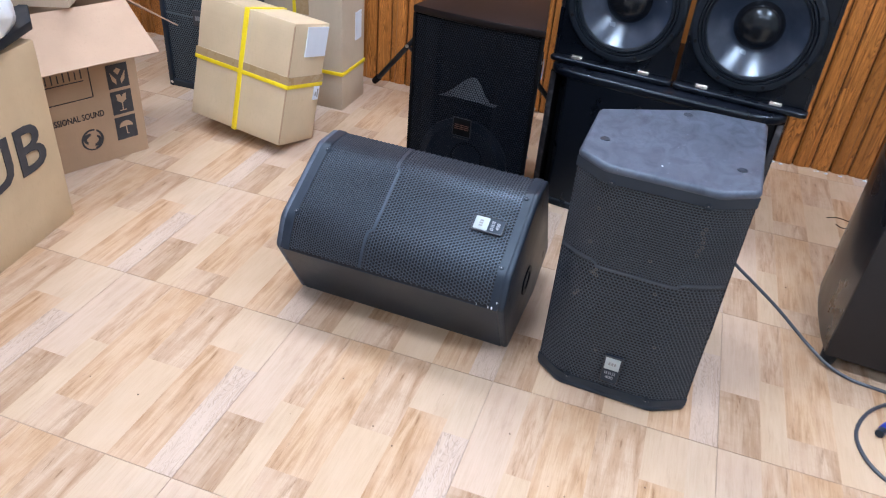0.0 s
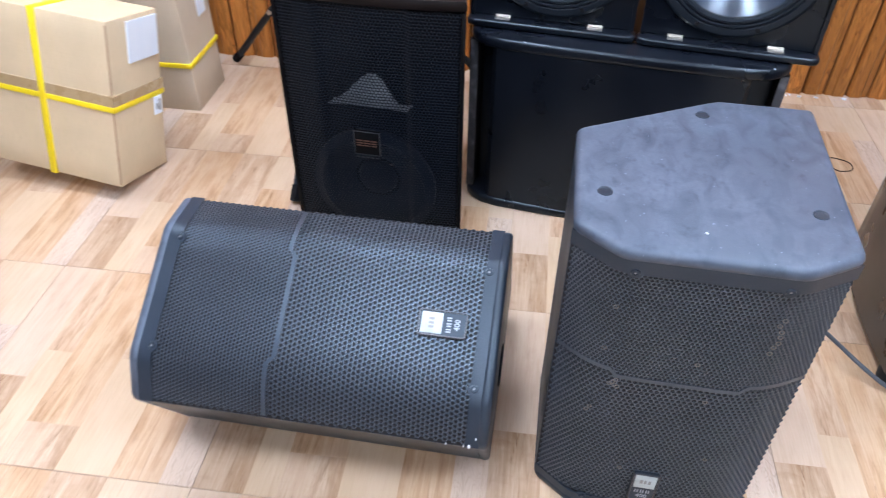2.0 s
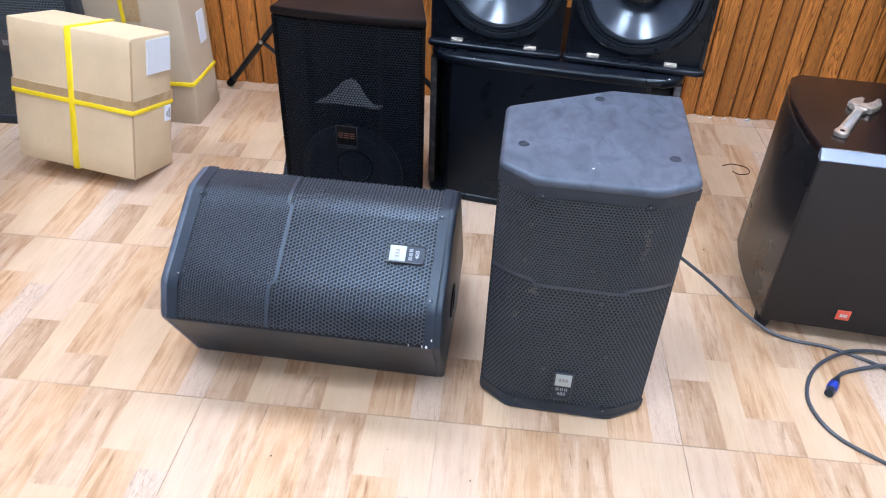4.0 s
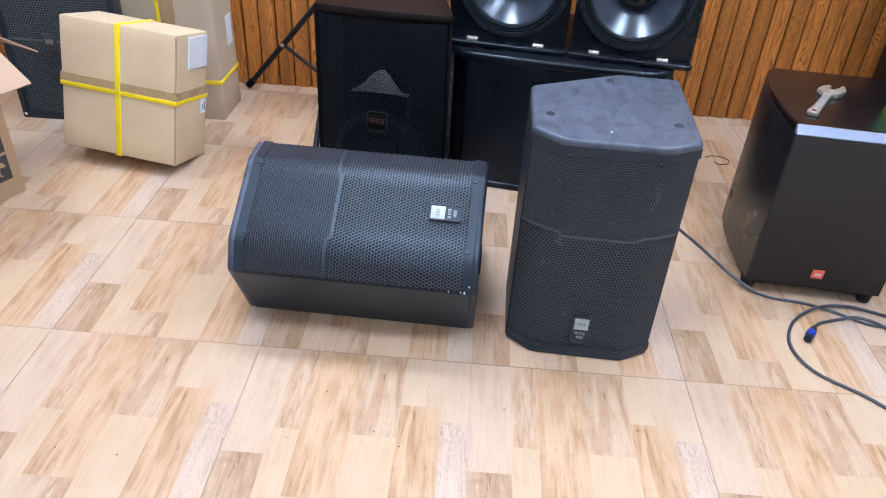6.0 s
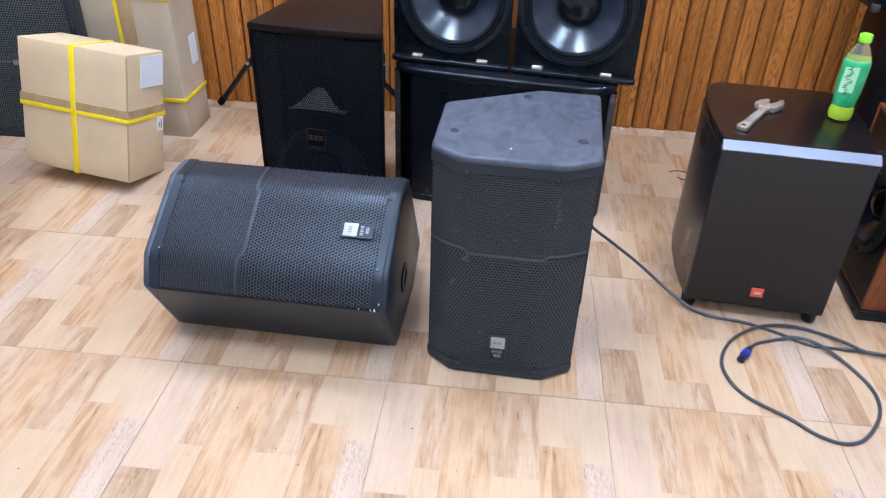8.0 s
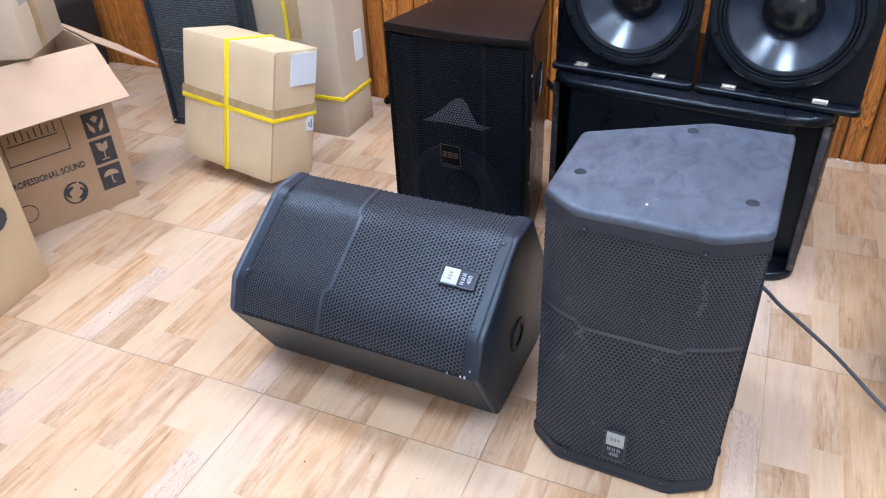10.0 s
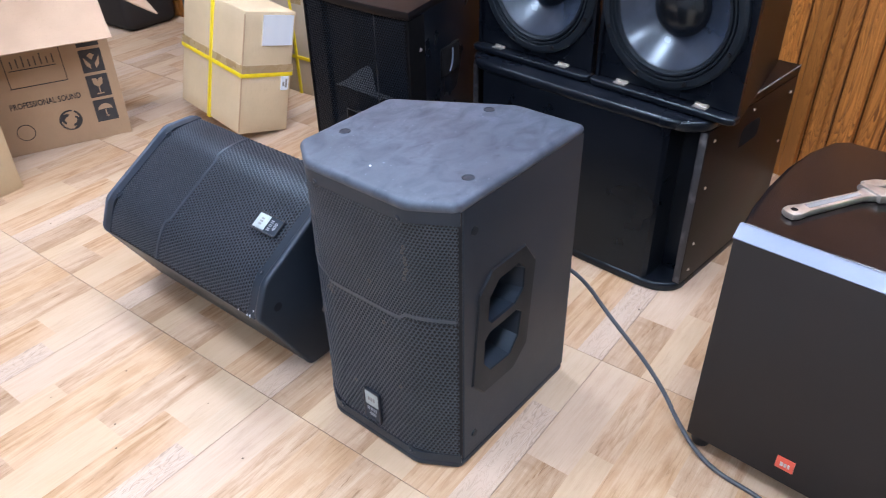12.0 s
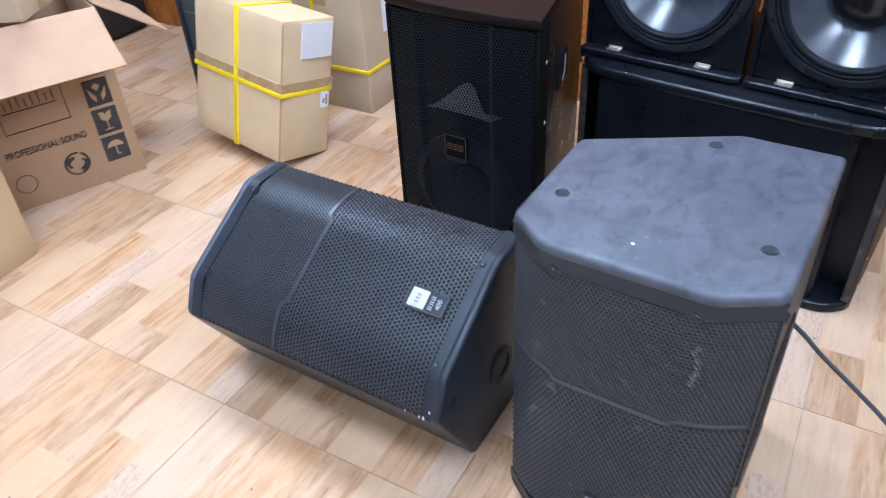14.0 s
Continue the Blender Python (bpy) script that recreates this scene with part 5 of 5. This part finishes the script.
# ---- cable, plug, bit of wire ----
def cables():
    root = thing("speaker_cable", at(0, 0, 0), "dark round speaker cable looped on the floor with blue plug", "cable")
    r = 0.0052
    hang = [(0.462, 0.526, 0.300), (0.482, 0.552, 0.287), (0.520, 0.572, 0.257), (0.556, 0.578, 0.226), (0.588, 0.576, 0.197), (0.628, 0.564, 0.174), (0.672, 0.555, 0.146), (0.734, 0.542, 0.105), (0.792, 0.520, 0.066), (0.846, 0.482, 0.038), (0.904, 0.446, 0.015)]
    run = [(0.968, 0.421), (1.065, 0.404), (1.146, 0.370), (1.238, 0.320), (1.323, 0.311), (1.43, 0.305), (1.60, 0.27), (1.85, 0.22), (2.1, 0.25)]
    part("cable_run", tube(spline(hang + [(x, y, r) for x, y in run], 8), r, 10), CABLE, root)
    loop = [(1.046, 0.268), (1.075, 0.300), (1.113, 0.318), (1.160, 0.335), (1.209, 0.338), (1.269, 0.307), (1.329, 0.231), (1.360, 0.133), (1.341, 0.040), (1.274, -0.050), (1.211, -0.078), (1.149, -0.057), (1.090, -0.004), (0.997, 0.064), (0.958, 0.135), (0.957, 0.215), (1.006, 0.310), (1.093, 0.372), (1.190, 0.395), (1.277, 0.385), (1.341, 0.335), (1.404, 0.293), (1.517, 0.280), (1.70, 0.21), (1.95, 0.16), (2.15, 0.18)]
    lift = {4: 0.014, 5: 0.014, 17: 0.015, 18: 0.013, 20: 0.016, 21: 0.015, 22: 0.014}
    part("cable_loop", tube(spline([(x, y, lift.get(i, r)) for i, (x, y) in enumerate(loop)], 8), r, 10), CABLE, root)
    m = look((1.053, 0.275, 0.0135), (1.005, 0.205, 0.0135))
    plug = part("plug", lathe([(0, 0.004), (0.006, 0.0), (0.009, -0.014), (0.0115, -0.022), (0.0115, -0.078), (0, -0.078)], 20, m), PLASTIC, root, "black plug body")
    part("plug_ring", lathe([(0.0118, -0.030), (0.0132, -0.032), (0.0132, -0.056), (0.0118, -0.058)], 20, m), BLUE, plug, "blue locking ring")
    wire = thing("wire_scrap", at(1.045, 1.40, 0), "thin dark scrap of wire on the floor", "wire")
    part("strand", tube(spline([(-0.06, 0.03, 0.002), (-0.02, 0.045, 0.004), (0.03, 0.02, 0.006), (0.03, -0.02, 0.004), (-0.01, -0.03, 0.002), (-0.03, -0.01, 0.002)], 6), 0.0016, 6), FOAM, wire)


cables()


def specks():
    """Crumbs of dirt on the tiles."""
    rnd = random.Random(4)
    bm = bmesh.new()
    spots = [(0.09, -0.165), (0.217, -0.288), (0.259, -0.302), (-0.239, -0.277), (-0.171, -0.318), (-0.38, -0.153)]
    spots += [(rnd.uniform(-1.4, 1.0), rnd.uniform(-0.6, 1.2)) for _ in range(9)]
    for x, y in spots:
        r = rnd.uniform(0.0012, 0.0028)
        lathe([(r, 0.0), (r * 0.7, 0.0012), (0, 0.0014)], 6, None, bm2 := bmesh.new())
        bmesh.ops.transform(bm2, matrix=at(x, y, 0), verts=bm2.verts[:])
        me = bpy.data.meshes.new("tmp")
        bm2.to_mesh(me)
        bm2.free()
        bm.from_mesh(me)
        bpy.data.meshes.remove(me)
    tagged(part("floor_crumbs", bm, CRUMB), "tiny dark crumbs of dirt scattered on the tiles", "dirt", kind="stuff")


specks()


def plaster_bits():
    """Pale flakes fallen along the foot of the cladding."""
    rnd = random.Random(9)
    bm = bmesh.new()
    for _ in range(34):
        x, y, r = rnd.uniform(-0.1, 1.5), Y1 - abs(rnd.gauss(0, 0.012)) - 0.004, rnd.uniform(0.004, 0.012)
        pts = [(x + r * rnd.uniform(0.5, 1.0) * math.cos(2 * math.pi * k / 6), y + 0.6 * r * rnd.uniform(0.5, 1.0) * math.sin(2 * math.pi * k / 6)) for k in range(6)]
        prism(pts, 0.0, 0.002 + 0.3 * r, bm=bm)
    tagged(part("plaster_flakes", bm, PAPER), "pale plaster flakes along the foot of the wall", "debris", kind="stuff")


plaster_bits()


# ---- cladding slats and floor tiles ----
def cladding(wall):
    """Raised wood-look ribs of two widths over a dark backing."""
    def rib(outline):
        bm = prism(outline, 0.0, TOP - 0.01, 0, 1)
        me = bpy.data.meshes.new("slat")
        bm.to_mesh(me)
        bm.free()
        me.materials.append(SLAT)
        return me

    wide = rib([(-0.0370, 0.024), (-0.0370, 0.013), (-0.0330, 0.009), (-0.0130, 0.009), (-0.0090, 0.003), (0.0300, 0.003), (0.0365, 0.013), (0.0365, 0.024)])
    slim = rib([(-0.0350, 0.024), (-0.0350, 0.014), (-0.0260, 0.004), (0.0100, 0.004), (0.0150, 0.011), (0.0330, 0.011), (0.0345, 0.015), (0.0345, 0.024)])
    x, k = X0 + 0.04, 0
    while x < X1 - 0.03:
        ob = new("slat", wide if k % 2 == 0 else slim)
        ob.location = (x, Y1, 0.002)
        ob.parent = wall
        x += 0.0785
        k += 1


cladding(bpy.data.objects["wall_north"])


def tiles(floor):
    cols = (0.0, 0.108, 0.176, 0.300, 0.420, 0.528, 0.600)
    breaks = (0.375, 0.290, 0.490, 0.292, 0.180, 0.225)
    tones = (((0.534, 0.416, 0.325), (0.454, 0.331, 0.234)), ((0.539, 0.399, 0.288), (0.544, 0.418, 0.296)), ((0.544, 0.382, 0.248), (0.520, 0.389, 0.285)),
             ((0.529, 0.397, 0.291), (0.548, 0.412, 0.287)), ((0.548, 0.424, 0.309), (0.535, 0.372, 0.239)), ((0.548, 0.435, 0.328), (0.546, 0.444, 0.373)))
    styles = (((0.36, 0, 0.13), (1.0, 0, 0.71)), ((0.85, 0, 0.37), (0.40, 0, 0.93)), ((0.90, 0, 0.55), (0.95, 0, 0.05)),
              ((0.95, 0, 0.82), (0.14, 0, 0.24)), ((0.26, 0, 0.66), (0.90, 0, 0.47)), ((0.20, 0, 0.31), (0.35, 1.0, 0.88)))
    g = 0.0007
    verts, faces, cs, ss = [], [], [], []

    def quad(pts, c, st=(0.2, 0, 0)):
        verts.extend(pts)
        n = len(verts)
        faces.append((n - 4, n - 3, n - 2, n - 1))
        cs.append(c)
        ss.append(st)

    for i in range(6):
        xa, xb = max(cols[i], g), min(cols[i + 1], 0.6 - g)
        yb = 0.6 - breaks[i]
        quad([(xa, yb, 0), (xb, yb, 0), (xb, 0.6 - g, 0), (xa, 0.6 - g, 0)], tones[i][0], styles[i][0])
        quad([(xa, g, 0), (xb, g, 0), (xb, yb, 0), (xa, yb, 0)], tones[i][1], styles[i][1])
    ring = [(g, g), (0.6 - g, g), (0.6 - g, 0.6 - g), (g, 0.6 - g)]
    for k in range(4):
        (xa, ya), (xb, yb) = ring[k], ring[(k + 1) % 4]
        quad([(xa, ya, -0.006), (xb, yb, -0.006), (xb, yb, 0), (xa, ya, 0)], (0.4, 0.3, 0.22))
    me = bpy.data.meshes.new("tile")
    me.from_pydata(verts, [], faces)
    for name, values in (("tone", cs), ("style", ss)):
        layer = me.color_attributes.new(name, "FLOAT_COLOR", "CORNER")
        for p in me.polygons:
            for l in p.loop_indices:
                layer.data[l].color = (*values[p.index], 1)
    me.materials.append(PRINTED)
    for i in range(math.floor(X0 / 0.6), math.ceil(X1 / 0.6)):
        for j in range(math.floor(Y0 / 0.6), math.ceil((Y1 + 0.02) / 0.6)):
            ob = new("tile", me)
            ob.location = (0.6 * i, 0.6 * j, 0)
            ob.parent = floor


tiles(bpy.data.objects["floor"])
